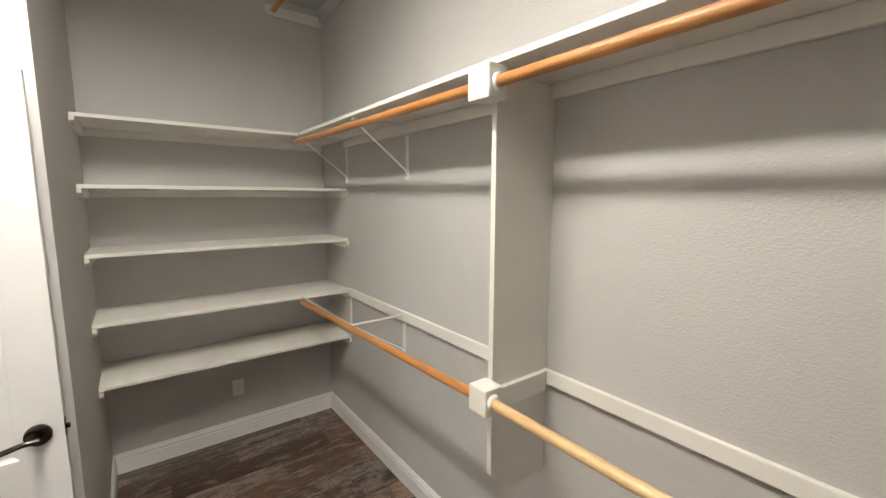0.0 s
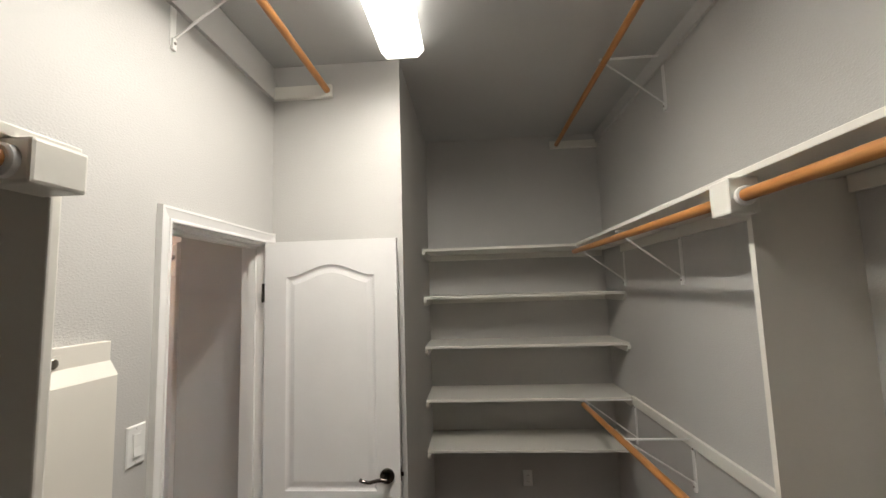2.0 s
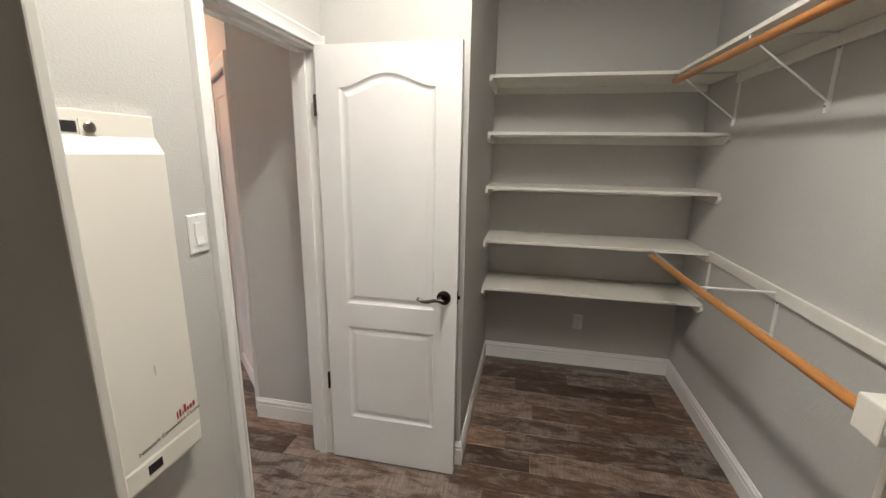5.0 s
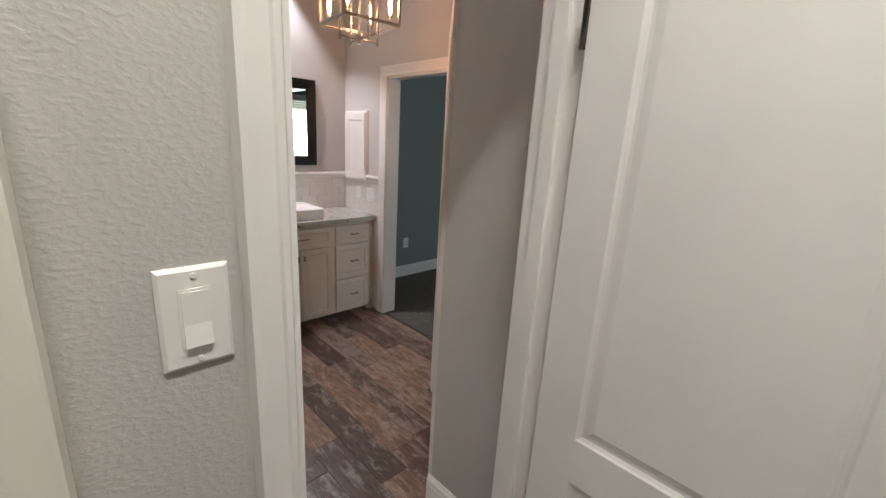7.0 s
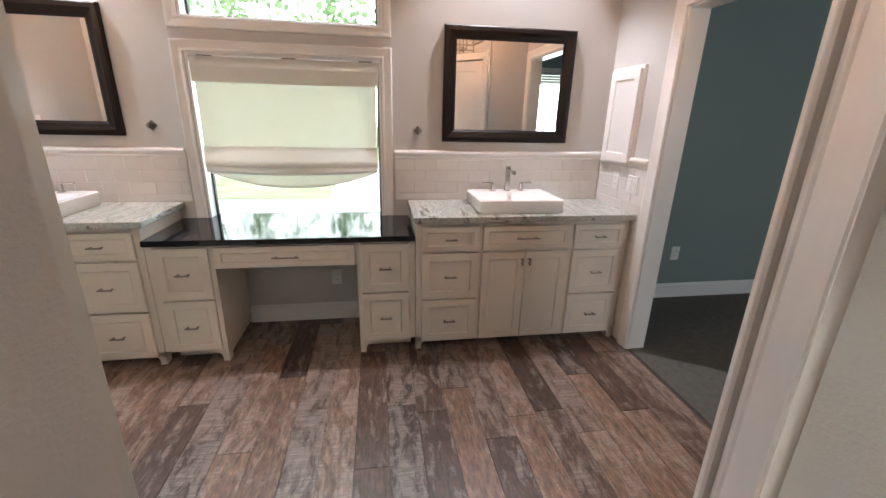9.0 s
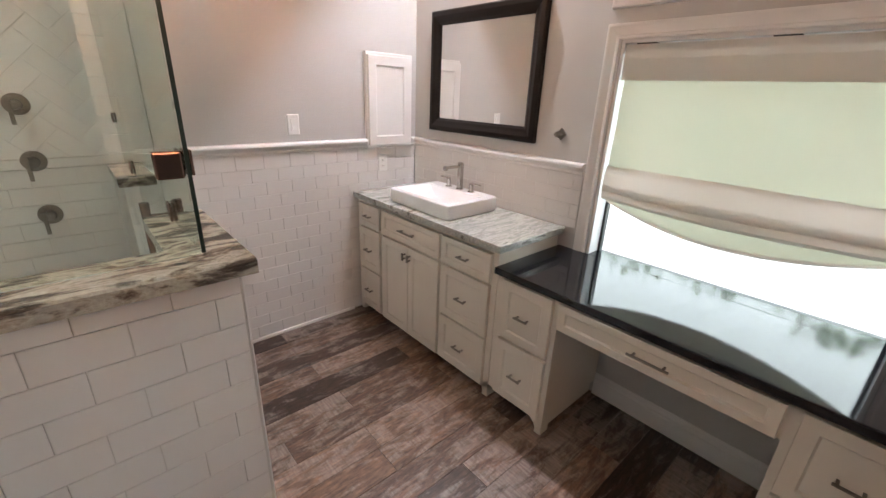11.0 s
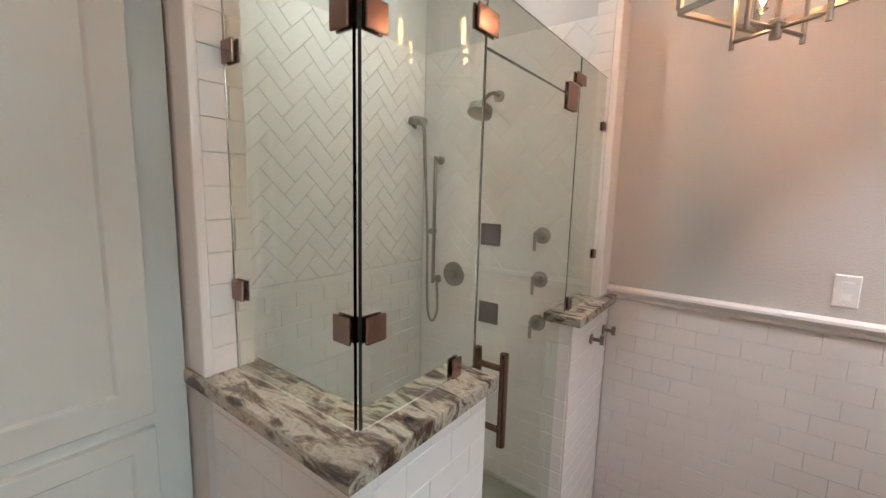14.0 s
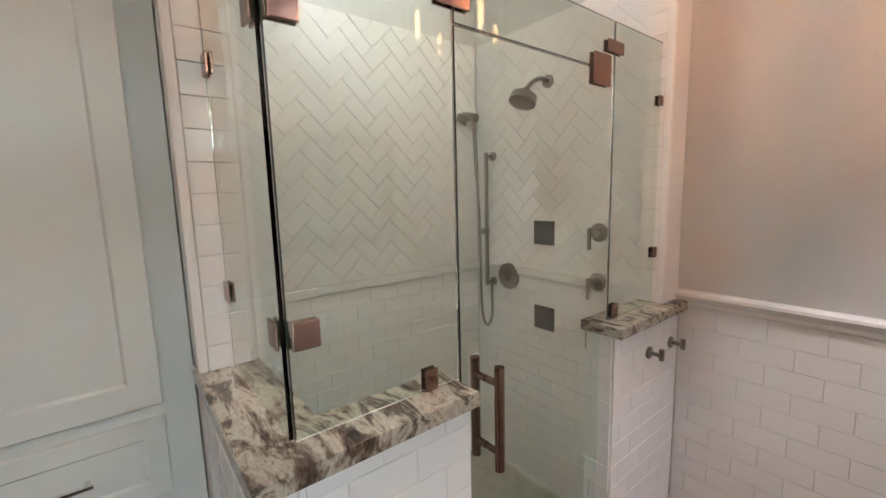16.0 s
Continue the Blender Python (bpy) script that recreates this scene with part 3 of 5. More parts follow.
rod("closet_rod", (RX, 1.045, 1.04), (RX, 2.742, 0.99), 0.0165, ROD, "orange-stained lower closet rod")
# lower batten and the panel's return
lb = thing("wall_batten", (XR, 2.0, 0.95), "white painted wall batten behind the lower rod", "batten")
part("board", boxes((XR - 0.019, XR, YP, YF, 0.995, 1.05), bevel=0.003), SHELF, lb)
lb2 = thing("wall_batten", (XR, 0.0, 0.98), "white painted wall batten behind the lower rod", "batten")
part("board", boxes((XR - 0.019, XR, YC, YP - 0.02, 1.008, 1.06), (1.0, XR - 0.019, YP - 0.039, YP - 0.02, 0.985, 1.06), bevel=0.003), SHELF, lb2)


def bracket(x, y, top, length, drop, out=-1, hook=True, label="white steel shelf and rod bracket", group="shelf brackets"):
    """Wall plate, top arm, diagonal brace and rod hook."""
    t = thing("bracket", (x, y, top - drop), label, "bracket", group)
    part("plate", boxes((x, x + out * 0.004, y - 0.014, y + 0.014, top - drop, top), (x, x + out * 0.012, y - 0.009, y + 0.009, top - drop - 0.012, top - drop + 0.03), bevel=0.0015), TRIM, t)
    part("arm", boxes((x + out * 0.004, x + out * length, y - 0.008, y + 0.008, top - 0.006, top), bevel=0.001), TRIM, t)
    a, b = Vector((x + out * 0.008, y, top - drop + 0.03)), Vector((x + out * (length - 0.01), y, top - 0.012))
    part("brace", tube(nb(), [a, b], 0.0045, 8), TRIM, t)
    if hook:
        c = Vector((x + out * length, y, top - 0.03))
        pts = [c + Vector((out * 0.0 + math.cos(v) * 0.021, 0, math.sin(v) * 0.021)) for v in [radians(90 + out * k * 24) for k in range(0, 9)]]
        part("hook", tube(nb(), pts, 0.0045, 8), TRIM, t)
    for z in (top - 0.05, top - drop + 0.012):
        part("screw", disc(nb(), (x + out * 0.012 if z < top - 0.1 else x + out * 0.004, y, z), (out, 0, 0), 0.005, 0.003, 8), NICKEL, t)
    return t


bracket(XR, 1.95, 2.05, 0.31, 0.27)
bracket(XR, 2.71, 2.05, 0.31, 0.27)
bracket(XR, 2.0, 1.03, 0.32, 0.235)
bracket(XR, 2.706, 1.03, 0.32, 0.27)
# high rods near the ceiling
HZ = 2.875
for x0, x1, y, zb in ((0.9, XR, YB, 2.9), ):
    t = rod_block(x0, x1, y - 0.03, y, 2.875, 2.935, "white painted end cleat for the high rod")
t = rod_block(XL, -0.452, YJ - 0.03, YJ, 2.80, 2.867, "white painted end cleat for the high rod")
rod("closet_rod", (0.95, YC, 2.905), (0.95, YB - 0.03, 2.905), 0.0165, ROD, "orange-stained high closet rod near the ceiling")
rod("closet_rod", (-0.475, YC, 2.833), (-0.475, YJ - 0.03, 2.833), 0.0165, ROD, "orange-stained high closet rod near the ceiling")
bracket(XR, 1.97, 2.965, 0.32, 0.29)
bracket(XL, 1.147, 2.895, 0.30, 0.242, out=1)
hb = thing("wall_batten", (XR, 1.0, 2.93), "grey painted batten below the ceiling", "batten")
part("board", boxes((XR - 0.019, XR, YC, YB, 2.905, TOP), bevel=0.002), PAINT, hb)
hb = thing("wall_batten", (XL, 0.5, 2.80), "grey painted batten below the ceiling", "batten")
part("board", boxes((XL, XL + 0.019, YC, YJ, 2.80, 2.90), bevel=0.002), PAINT, hb)

# shelf system by the doorway: upright, shelf, rod
lu = thing("upright_panel", (-0.62, 0.475, 0.0), "white painted upright shelf divider beside the doorway", "shelf divider")
part("board", boxes((XL, -0.461, 0.491, 0.511, 0.0, 2.024), bevel=0.004), SHELF, lu)
ls = shelf("long_shelf", XL, -0.43, YC, 0.512, 2.045, "white painted board shelf beside the doorway")
lbk = rod_block(-0.475, -0.395, 0.4, 0.4905, 1.955, 2.0255)
socket(lbk, (-0.435, 0.4, 1.988), (0, -1, 0))
rod("closet_rod", (-0.435, YC, 1.988), (-0.435, 0.387, 1.988), 0.0165, ROD, "orange-stained wooden closet rod beside the doorway")

# ---- wiring enclosure ----
en = thing("wiring_cabinet", (XL, 0.74, 0.86), "cream enamelled steel wiring enclosure on the closet wall", "electrical enclosure")
te = frame_of("x", XL, 1)
EY0, EY1 = 0.586, 0.94
bm = boxes((XL, XL + 0.02, EY0, EY1, 0.80, 1.671), bevel=0.003)
rings(bm, [ring_of(te, rect(EY0, EY1, 0.82, 1.618), 0.02), ring_of(te, rect(EY0 + .003, EY1 - .003, 0.823, 1.583), 0.045), ring_of(te, rect(EY0 + .006, EY1 - .006, 0.826, 1.58), 0.047)])
box(bm, XL, XL + 0.05, EY0 + 0.02, EY1 - 0.005, 0.76, 0.83, bevel=0.008)
part("cover", bm, PANELM, en)
part("vent_slot", boxes((XL + 0.02, XL + 0.0215, 0.715, 0.755, 1.625, 1.647)), DARK, en, "black slot in the cover")
bm = boxes((XL + 0.02, XL + 0.022, 0.76, 0.80, 1.618, 1.653), bevel=0.0008)
part("lock_plate", bm, PANELM, en)
part("lock", disc(nb(), (XL + 0.022, 0.78, 1.635), (1, 0, 0), 0.012, 0.006), NICKEL, en, "round metal lock", smooth=True)
part("vent_slot", boxes((XL + 0.05, XL + 0.0515, 0.76, 0.80, 0.785, 0.81)), DARK, en, "black slot in the cover")


def writing(name, text, size, m, material, parent, label):
    c = bpy.data.curves.new(name, "FONT")
    c.body, c.size, c.extrude = text, size, 0.0002
    o = new(name, c)
    bpy.context.view_layer.update()
    me = bpy.data.meshes.new_from_object(o)
    bpy.data.objects.remove(o)
    me.transform(m)
    me.transform(Matrix.Translation(-where(parent)))
    me.materials.clear()
    me.materials.append(material)
    w = new(name, me)
    w.parent = parent
    return tagged(w, label)


face_x = Matrix(((0, 0, 1, 0), (1, 0, 0, 0), (0, 1, 0, 0), (0, 0, 0, 1)))
writing("lettering", "Network Connection Center", 0.0165, Matrix.Translation((XL + 0.0475, 0.745, 0.848)) @ Matrix.Rotation(radians(5), 4, "X") @ face_x, BLACKINK, en, "black printed lettering")
for k, (a, w, lo, hi) in enumerate(((0, 0.004, 0, 0.02), (0.008, 0.006, 0, 0.022), (0.018, 0.003, 0.001, 0.012), (0.024, 0.007, 0.004, 0.028), (0.034, 0.006, 0.004, 0.016), (0.043, 0.008, 0.004, 0.017), (0.054, 0.007, 0.006, 0.02))):
    part("emblem", boxes((XL + 0.0472, XL + 0.048, 0.863 + a, 0.863 + a + w, 0.876 + lo, 0.876 + hi)), REDINK, en, "dark red emblem bar")
part("scuff", boxes((XL + 0.0472, XL + 0.0474, 0.82, 0.8215, 1.03, 1.06)), NICKEL, en, "thin scratch")


def plate_switch(face, plane, out, u, v, rocker=True, w=0.07, h=0.115, label="white rocker light switch on a screwed plate", toggles=1):
    """A switch plate centred at u, v on a wall."""
    to = frame_of(face, plane, out)
    w = w + 0.046 * (toggles - 1)
    t = thing("light_switch" if rocker else "power_outlet", to(u, v - h / 2, 0), label, "light switch" if rocker else "power outlet")
    bm = nb()
    rings(bm, [ring_of(to, rect(u - w / 2, u + w / 2, v - h / 2, v + h / 2), 0), ring_of(to, rect(u - w / 2, u + w / 2, v - h / 2, v + h / 2), 0.003),
               ring_of(to, rect(u - w / 2 + .004, u + w / 2 - .004, v - h / 2 + .004, v + h / 2 - .004), 0.006)])
    part("plate", bm, PLASTIC, t)
    for k in range(toggles):
        c = u + (k - (toggles - 1) / 2) * 0.046
        if rocker:
            part("surround", rings(nb(), [ring_of(to, rect(c - .0165, c + .0165, v - .0345, v + .0345), 0.005), ring_of(to, rect(c - .016, c + .016, v - .034, v + .034), 0.0068)]), TRIM, t)
            side = [(-.031, .006), (-.031, .012), (-.006, .0085), (.031, .0082), (.031, .006)]
            bm = rings(nb(), [[to(c + e, v + q, d) for q, d in side] for e in (-.0135, .0135)])
            part("rocker", bm, PLASTIC, t)
        else:
            for dv in (-0.02, 0.02):
                part("socket", rings(nb(), [ring_of(to, rect(c - .017, c + .017, v + dv - .014, v + dv + .014), 0.005), ring_of(to, rect(c - .015, c + .015, v + dv - .012, v + dv + .012), 0.0075)]), TRIM, t)
                for du in (-0.006, 0.006):
                    part("slot", rings(nb(), [ring_of(to, rect(c + du - .001, c + du + .001, v + dv - .005, v + dv + .005), 0.0075), ring_of(to, rect(c + du - .001, c + du + .001, v + dv - .005, v + dv + .005), 0.0079)]), DARK, t, "dark slot")
        for dv in ((-0.048, 0.048) if rocker else (0,)):
            o = to(c, v + dv, 0.006)
            part("screw", disc(nb(), o, to(0, 0, 1) - to(0, 0, 0), 0.0035, 0.0015, 8), TRIM, t)
    return t


plate_switch("x", XL, 1, 1.058, 1.353, label="white rocker light switch beside the closet doorway")
plate_switch("y", YB, -1, 0.60, 0.36, False, label="white power outlet below the alcove shelves")
plate_switch("y", YS, 1, -2.90, 1.325, label="white rocker light switch above the tiled wainscot")
plate_switch("x", XV, 1, 1.11, 0.33, False, label="white power outlet in the kneehole")
plate_switch("x", -3.88, 1, 3.86, 0.40, False, label="white power outlet on the teal bedroom wall")
plate_switch("y", YS + 0.008, 1, -3.51, 1.06, False, label="white power outlet in the tiled backsplash")

# ---- closet ceiling light ----
fl = thing("ceiling_light", (0.10, 1.2, TOP), "white wraparound fluorescent closet light, switched on", "ceiling light")
LX0, LX1, LY0, LY1 = -0.16, 0.05, 0.51, 1.73
part("housing", boxes((LX0 + .02, LX1 - .02, LY0, LY1, TOP - 0.03, TOP)), TRIM, fl)
DIFF = glow("lit_diffuser", (1.0, 0.945, 0.86), 6.0)
pr = [(LX0 + .02, TOP - .02), (LX0, TOP - .05), (LX0 + .03, TOP - .085), (LX1 - .03, TOP - .085), (LX1, TOP - .05), (LX1 - .02, TOP - .02)]
part("diffuser", rings(nb(), [[Vector((x, LY0, z)) for x, z in pr], [Vector((x, LY1 - 0.2, z)) for x, z in pr]], False, False), DIFF, fl, "glowing white acrylic diffuser")
part("diffuser_end", rings(nb(), [[Vector((x, LY1 - 0.2, z)) for x, z in pr], [Vector((x, LY1, z)) for x, z in pr]], False, False), glow("dim_diffuser", (1.0, 0.945, 0.86), 3.0), fl, "glowing end of the acrylic diffuser")
for y0, y1 in ((LY0 - 0.004, LY0), (LY1, LY1 + 0.004)):
    part("end_cap", rings(nb(), [[Vector((x, y0, z)) for x, z in pr], [Vector((x, y1, z)) for x, z in pr]]), glow("dim_end_cap", (1.0, 0.945, 0.86), 2.0), fl, "dimly glowing end cap")
lamp("closet_tube", "AREA", ((LX0 + LX1) / 2, (LY0 + LY1) / 2 - 0.08, TOP - 0.088), 21.5, (1.0, 0.945, 0.86), 0.14, ((LX0 + LX1) / 2, (LY0 + LY1) / 2 - 0.079, 0), 0.9, spread=168)

# ---- vanities ----
VF = -3.305   # cabinet face
VB = XV + 0.01


def pull(parent, x, u, v, horizontal=True, length=0.075):
    """A small brushed bar pull."""
    bm = nb()
    if horizontal:
        box(bm, x + 0.022, x + 0.03, u - length / 2, u + length / 2, v - 0.004, v + 0.004, bevel=0.0015)
        for s in (-1, 1):
            box(bm, x, x + 0.024, u + s * length * 0.36 - 0.004, u + s * length * 0.36 + 0.004, v - 0.004, v + 0.004)
    else:
        box(bm, x + 0.02, x + 0.03, u - 0.006, u + 0.006, v - length / 2, v + length / 2, bevel=0.0015)
        for s in (-1, 1):
            box(bm, x, x + 0.022, u - 0.004, u + 0.004, v + s * length * 0.3 - 0.004, v + s * length * 0.3 + 0.004)
    return part("handle", bm, NICKEL, parent, "brushed nickel bar pull")


def foot(parent, y, z=0.085, flip=1):
    """A bracket foot with a scooped edge, under a face corner."""
    pr = [(0, z), (0, 0), (0.035, 0), (0.035, 0.03), (0.045, 0.05), (0.06, 0.06), (0.085, z)]
    pr = [(y + flip * a, b) for a, b in pr]
    bm = rings(nb(), [[Vector((VF - 0.022, a, b)) for a, b in pr], [Vector((VF, a, b)) for a, b in pr]])
    box(bm, VF - 0.06, VF - 0.022, y, y + flip * 0.035, 0, z)
    return part("foot", bm, CAB, parent)


def fronts(parent, items):
    """items: kind, from, to, bottom, top along the face."""
    for kind, u0, u1, v0, v1 in items:
        f = part("drawer_front" if kind != "door" else "door", shaker(nb(), frame_of("x", VF, 1), u0, u1, v0, v1, 0.02, 0.032 if v1 - v0 < 0.2 else 0.045), CAB, parent)
        if kind == "drawer":
            pull(f, VF + 0.02, (u0 + u1) / 2, (v0 + v1) / 2, True, 0.075)
        elif kind == "wide":
            pull(f, VF + 0.02, (u0 + u1) / 2, (v0 + v1) / 2, True, 0.15)
        elif kind == "door":
            s = 1 if items.index((kind, u0, u1, v0, v1)) % 2 == 0 else -1
            pull(f, VF + 0.02, u1 - 0.022 if s == 1 else u0 + 0.022, v1 - 0.06, False, 0.045)


def vanity(y0, y1, s, label):
    """s = 1: the drawer bank beside the desk lies at the low-y end."""
    t = thing("vanity_cabinet", (-3.55, (y0 + y1) / 2, 0), label, "bathroom vanity", "vanity cabinets")
    bm = boxes((VB, VF - 0.02, y0, y1, 0.085, 0.85))
    box(bm, VF - 0.02, VF, y0, y1, 0.05, 0.85)
    box(bm, VB, VF - 0.09, y0 + 0.03, y1 - 0.03, 0.0, 0.085)
    part("body", bm, CAB, t)
    pos = lambda d: y0 + d if s == 1 else y1 - d
    rows = []

    def add(kind, a, b, v0, v1):
        u0, u1 = sorted((pos(a), pos(b)))
        rows.append((kind, u0, u1, v0, v1))
    L = y1 - y0
    e = L - 0.04
    add("drawer", 0.035, 0.385, 0.672, 0.822)
    add("drawer", 0.035, 0.385, 0.36, 0.655)
    add("drawer", 0.035, 0.385, 0.065, 0.348)
    add("wide", 0.41, 0.965, 0.675, 0.822)
    add("drawer", 1.0, e, 0.672, 0.822)
    add("drawer", 1.0, e, 0.36, 0.655)
    add("drawer", 1.0, e, 0.065, 0.348)
    fronts(t, rows)
    a, b = sorted((pos(0.41), pos(0.965)))
    m = (a + b) / 2
    fronts(t, [("door", a, m - 0.002, 0.062, 0.655), ("door", m + 0.002, b, 0.062, 0.655)])
    foot(t, y0, 0.085, 1)
    foot(t, y1, 0.085, -1)
    return t


DY0, DY1 = 0.155, 1.63
vanity(DY1 + 0.005, YN - 0.02, 1, "cream painted shaker vanity cabinet with brushed pulls under the granite top")
vanity(YS + 0.012, DY0 - 0.005, -1, "cream painted shaker vanity cabinet with brushed pulls under the granite top")

dk = thing("vanity_desk", (-3.55, 0.9, 0), "cream painted makeup desk with a kneehole between two drawer stacks", "makeup vanity")
for a, b in ((DY0, 0.5), (1.285, DY1)):
    part("drawer_stack", boxes((VB, VF, a, b, 0.085, 0.745), (VB, VF - 0.09, a + 0.03, b - 0.02, 0, 0.085)), CAB, dk)
part("apron", boxes((VF - 0.3, VF, 0.5, 1.285, 0.6, 0.745)), CAB, dk)
fronts(dk, [("drawer", 0.2, 0.475, 0.425, 0.728), ("drawer", 0.2, 0.475, 0.09, 0.41), ("drawer", 1.31, 1.59, 0.425, 0.728), ("drawer", 1.31, 1.59, 0.09, 0.41), ("wide", 0.51, 1.272, 0.605, 0.728)])
for y, fl_ in ((0.5, -1), (1.285, 1)):
    foot(dk, y, 0.085, fl_)

# worktops
for y0, y1 in ((DY1 - 0.012, YN - 0.002), (YS + 0.012, DY0 + 0.03)):
    t = thing("worktop", (-3.53, (y0 + y1) / 2, 0.85), "grey-white veined polished granite worktop", "countertop", "vanity worktops")
    bm = boxes((XV + 0.011, -3.265, y0, y1, 0.85, 0.888), bevel=0.006)
    part("slab", bm, GRANV, t)
t = thing("worktop", (-3.53, 0.9, 0.745), "polished black granite desk top", "countertop", "vanity worktops")
part("slab", boxes((XV + 0.003, -3.27, DY0 + 0.002, DY1 - 0.002, 0.745, 0.778), bevel=0.005), BLACK, t)
part("sill", boxes((XV - 0.119, XV + 0.003, W0 + 0.015, W1 - 0.015, 0.746, 0.778)), BLACK, t)


def vessel_sink(y, label="white rectangular ceramic vessel sink"):
    t = thing("vessel_sink", (-3.52, y, 0.888), label, "sink", "vessel sinks")
    x0, x1, y0, y1, z0, z1 = -3.72, -3.325, y - 0.27, y + 0.27, 0.888, 0.972

    def rr(a0, a1, b0, b1, z, r=0.02, n=4):
        pts = []
        for cx, cy, st in ((a1 - r, b1 - r, 0), (a0 + r, b1 - r, 90), (a0 + r, b0 + r, 180), (a1 - r, b0 + r, 270)):
            for k in range(n + 1):
                v = radians(st + 90 * k / n)
                pts.append(Vector((cx + r * math.cos(v), cy + r * math.sin(v), z)))
        return pts
    bx1, bx0 = x1 - 0.03, x0 + 0.1
    rings_ = [rr(x0 + .008, x1 - .008, y0 + .008, y1 - .008, z0), rr(x0, x1, y0, y1, z0 + .012), rr(x0, x1, y0, y1, z1 - .006), rr(x0 + .005, x1 - .005, y0 + .005, y1 - .005, z1),
              rr(bx0, bx1, y0 + .03, y1 - .03, z1), rr(bx0 + .005, bx1 - .005, y0 + .036, y1 - .036, z1 - .006),
              rr(bx0 + .03, bx1 - .02, y0 + .1, y1 - .1, z1 - .05), rr(bx0 + .06, bx1 - .06, y0 + .2, y1 - .2, z1 - .066)]
    part("basin", rings(nb(), rings_), CERAMIC, t, smooth=True)
    part("drain", disc(nb(), ((bx0 + bx1) / 2, y, z1 - 0.0665), (0, 0, 1), 0.022, 0.004), CHROME, t, "chrome drain", smooth=True)
    part("overflow", disc(nb(), (bx0 + 0.0125, y, z1 - 0.03), (1, 0, 0.5), 0.012, 0.004), CHROME, t, "chrome overflow ring", smooth=True)
    f = thing("faucet", (-3.665, y, z1), "brushed nickel square faucet with two lever handles", "faucet", "sink faucets")
    p = Vector((-3.665, y, z1))
    bm = disc(nb(), p, (0, 0, 1), 0.025, 0.006)
    box(bm, p.x - 0.014, p.x + 0.014, y - 0.014, y + 0.014, z1 + .004, z1 + 0.165, bevel=0.003)
    part("body", bm, SATINN, f)
    part("spout", boxes((p.x + 0.01, p.x + 0.135, y - 0.012, y + 0.012, z1 + 0.135, z1 + 0.15), (p.x + 0.115, p.x + 0.135, y - 0.011, y + 0.011, z1 + 0.125, z1 + 0.138), bevel=0.002), SATINN, f)
    for s in (-1, 1):
        bm = disc(nb(), (p.x, y + s * 0.1, z1), (0, 0, 1), 0.022, 0.006)
        cyl(bm, (p.x, y + s * 0.1, z1 + 0.004), (p.x, y + s * 0.1, z1 + 0.05), 0.013)
        part("handle", bm, SATINN, f, smooth=True)
        part("lever", boxes((p.x - 0.008, p.x + 0.008, y + s * 0.095, y + s * 0.175, z1 + 0.05, z1 + 0.058), bevel=0.002), SATINN, f)


vessel_sink(2.29)
vessel_sink(-0.51)


def mirror(y0, y1, z0, z1, label="wall mirror in a wide black-brown wooden frame"):
    t = thing("wall_mirror", (XV, (y0 + y1) / 2, z0), label, "mirror", "vanity mirrors")
    to = frame_of("x", XV, 1)
    w = 0.08
    prof = [(0, 0), (0, 0.025), (0.008, 0.032), (0.03, 0.034), (0.05, 0.026), (0.066, 0.022), (w, 0.012), (w, 0.004)]
    loops = [ring_of(to, rect(y0 + o, y1 - o, z0 + o, z1 - o), d) for o, d in prof]
    bm = rings(nb(), loops, False, False)
    part("frame", bm, FRAME, t)
    part("glass", boxes((XV + 0.004, XV + 0.008, y0 + w - 0.004, y1 - w + 0.004, z0 + w - .004, z1 - w + .004)), MIRROR, t, "clear silvered mirror glass")


mirror(1.855, 2.73, 1.285, 1.993)
mirror(-0.95, -0.075, 1.293, 2.0)


def med_cabinet(plane, out, u0, u1, z0, z1):
    to = frame_of("y", plane, out)
    t = thing("medicine_cabinet", to((u0 + u1) / 2, z0, 0), "white recessed medicine cabinet with a shaker door", "medicine cabinet", "medicine cabinets")
    bm = rings(nb(), [ring_of(to, rect(u0, u1, z0, z1), 0), ring_of(to, rect(u0, u1, z0, z1), 0.018), ring_of(to, rect(u0 + .004, u1 - .004, z0 + .004, z1 - .004), 0.022)])
    part("body", bm, TRIM, t)
    part("door", shaker(nb(), frame_of("y", plane + out * 0.022, out), u0 + 0.025, u1 - 0.008, z0 + 0.02, z1 - 0.02, 0.02, 0.055, 0.008), TRIM, t)


med_cabinet(YS, 1, -3.75, -3.385, 1.165, 1.755)
med_cabinet(YN, -1, -3.76, -3.41, 1.165, 1.77)


def robe_hook(face, plane, out, u, v, label, group="hooks"):
    to = frame_of(face, plane, out)
    t = thing("robe_hook", to(u, v, 0), label, "hook", group)
    ax = to(0, 0, 1) - to(0, 0, 0)
    part("rosette", disc(nb(), to(u, v, 0), ax, 0.022, 0.008), NICKEL, t, smooth=True)
    bm = cyl(nb(), to(u, v, 0.006), to(u, v, 0.045), 0.008, 10)
    cyl(bm, to(u, v - 0.016, 0.045), to(u, v + 0.022, 0.045), 0.009, 10)
    part("peg", bm, NICKEL, t, smooth=True)


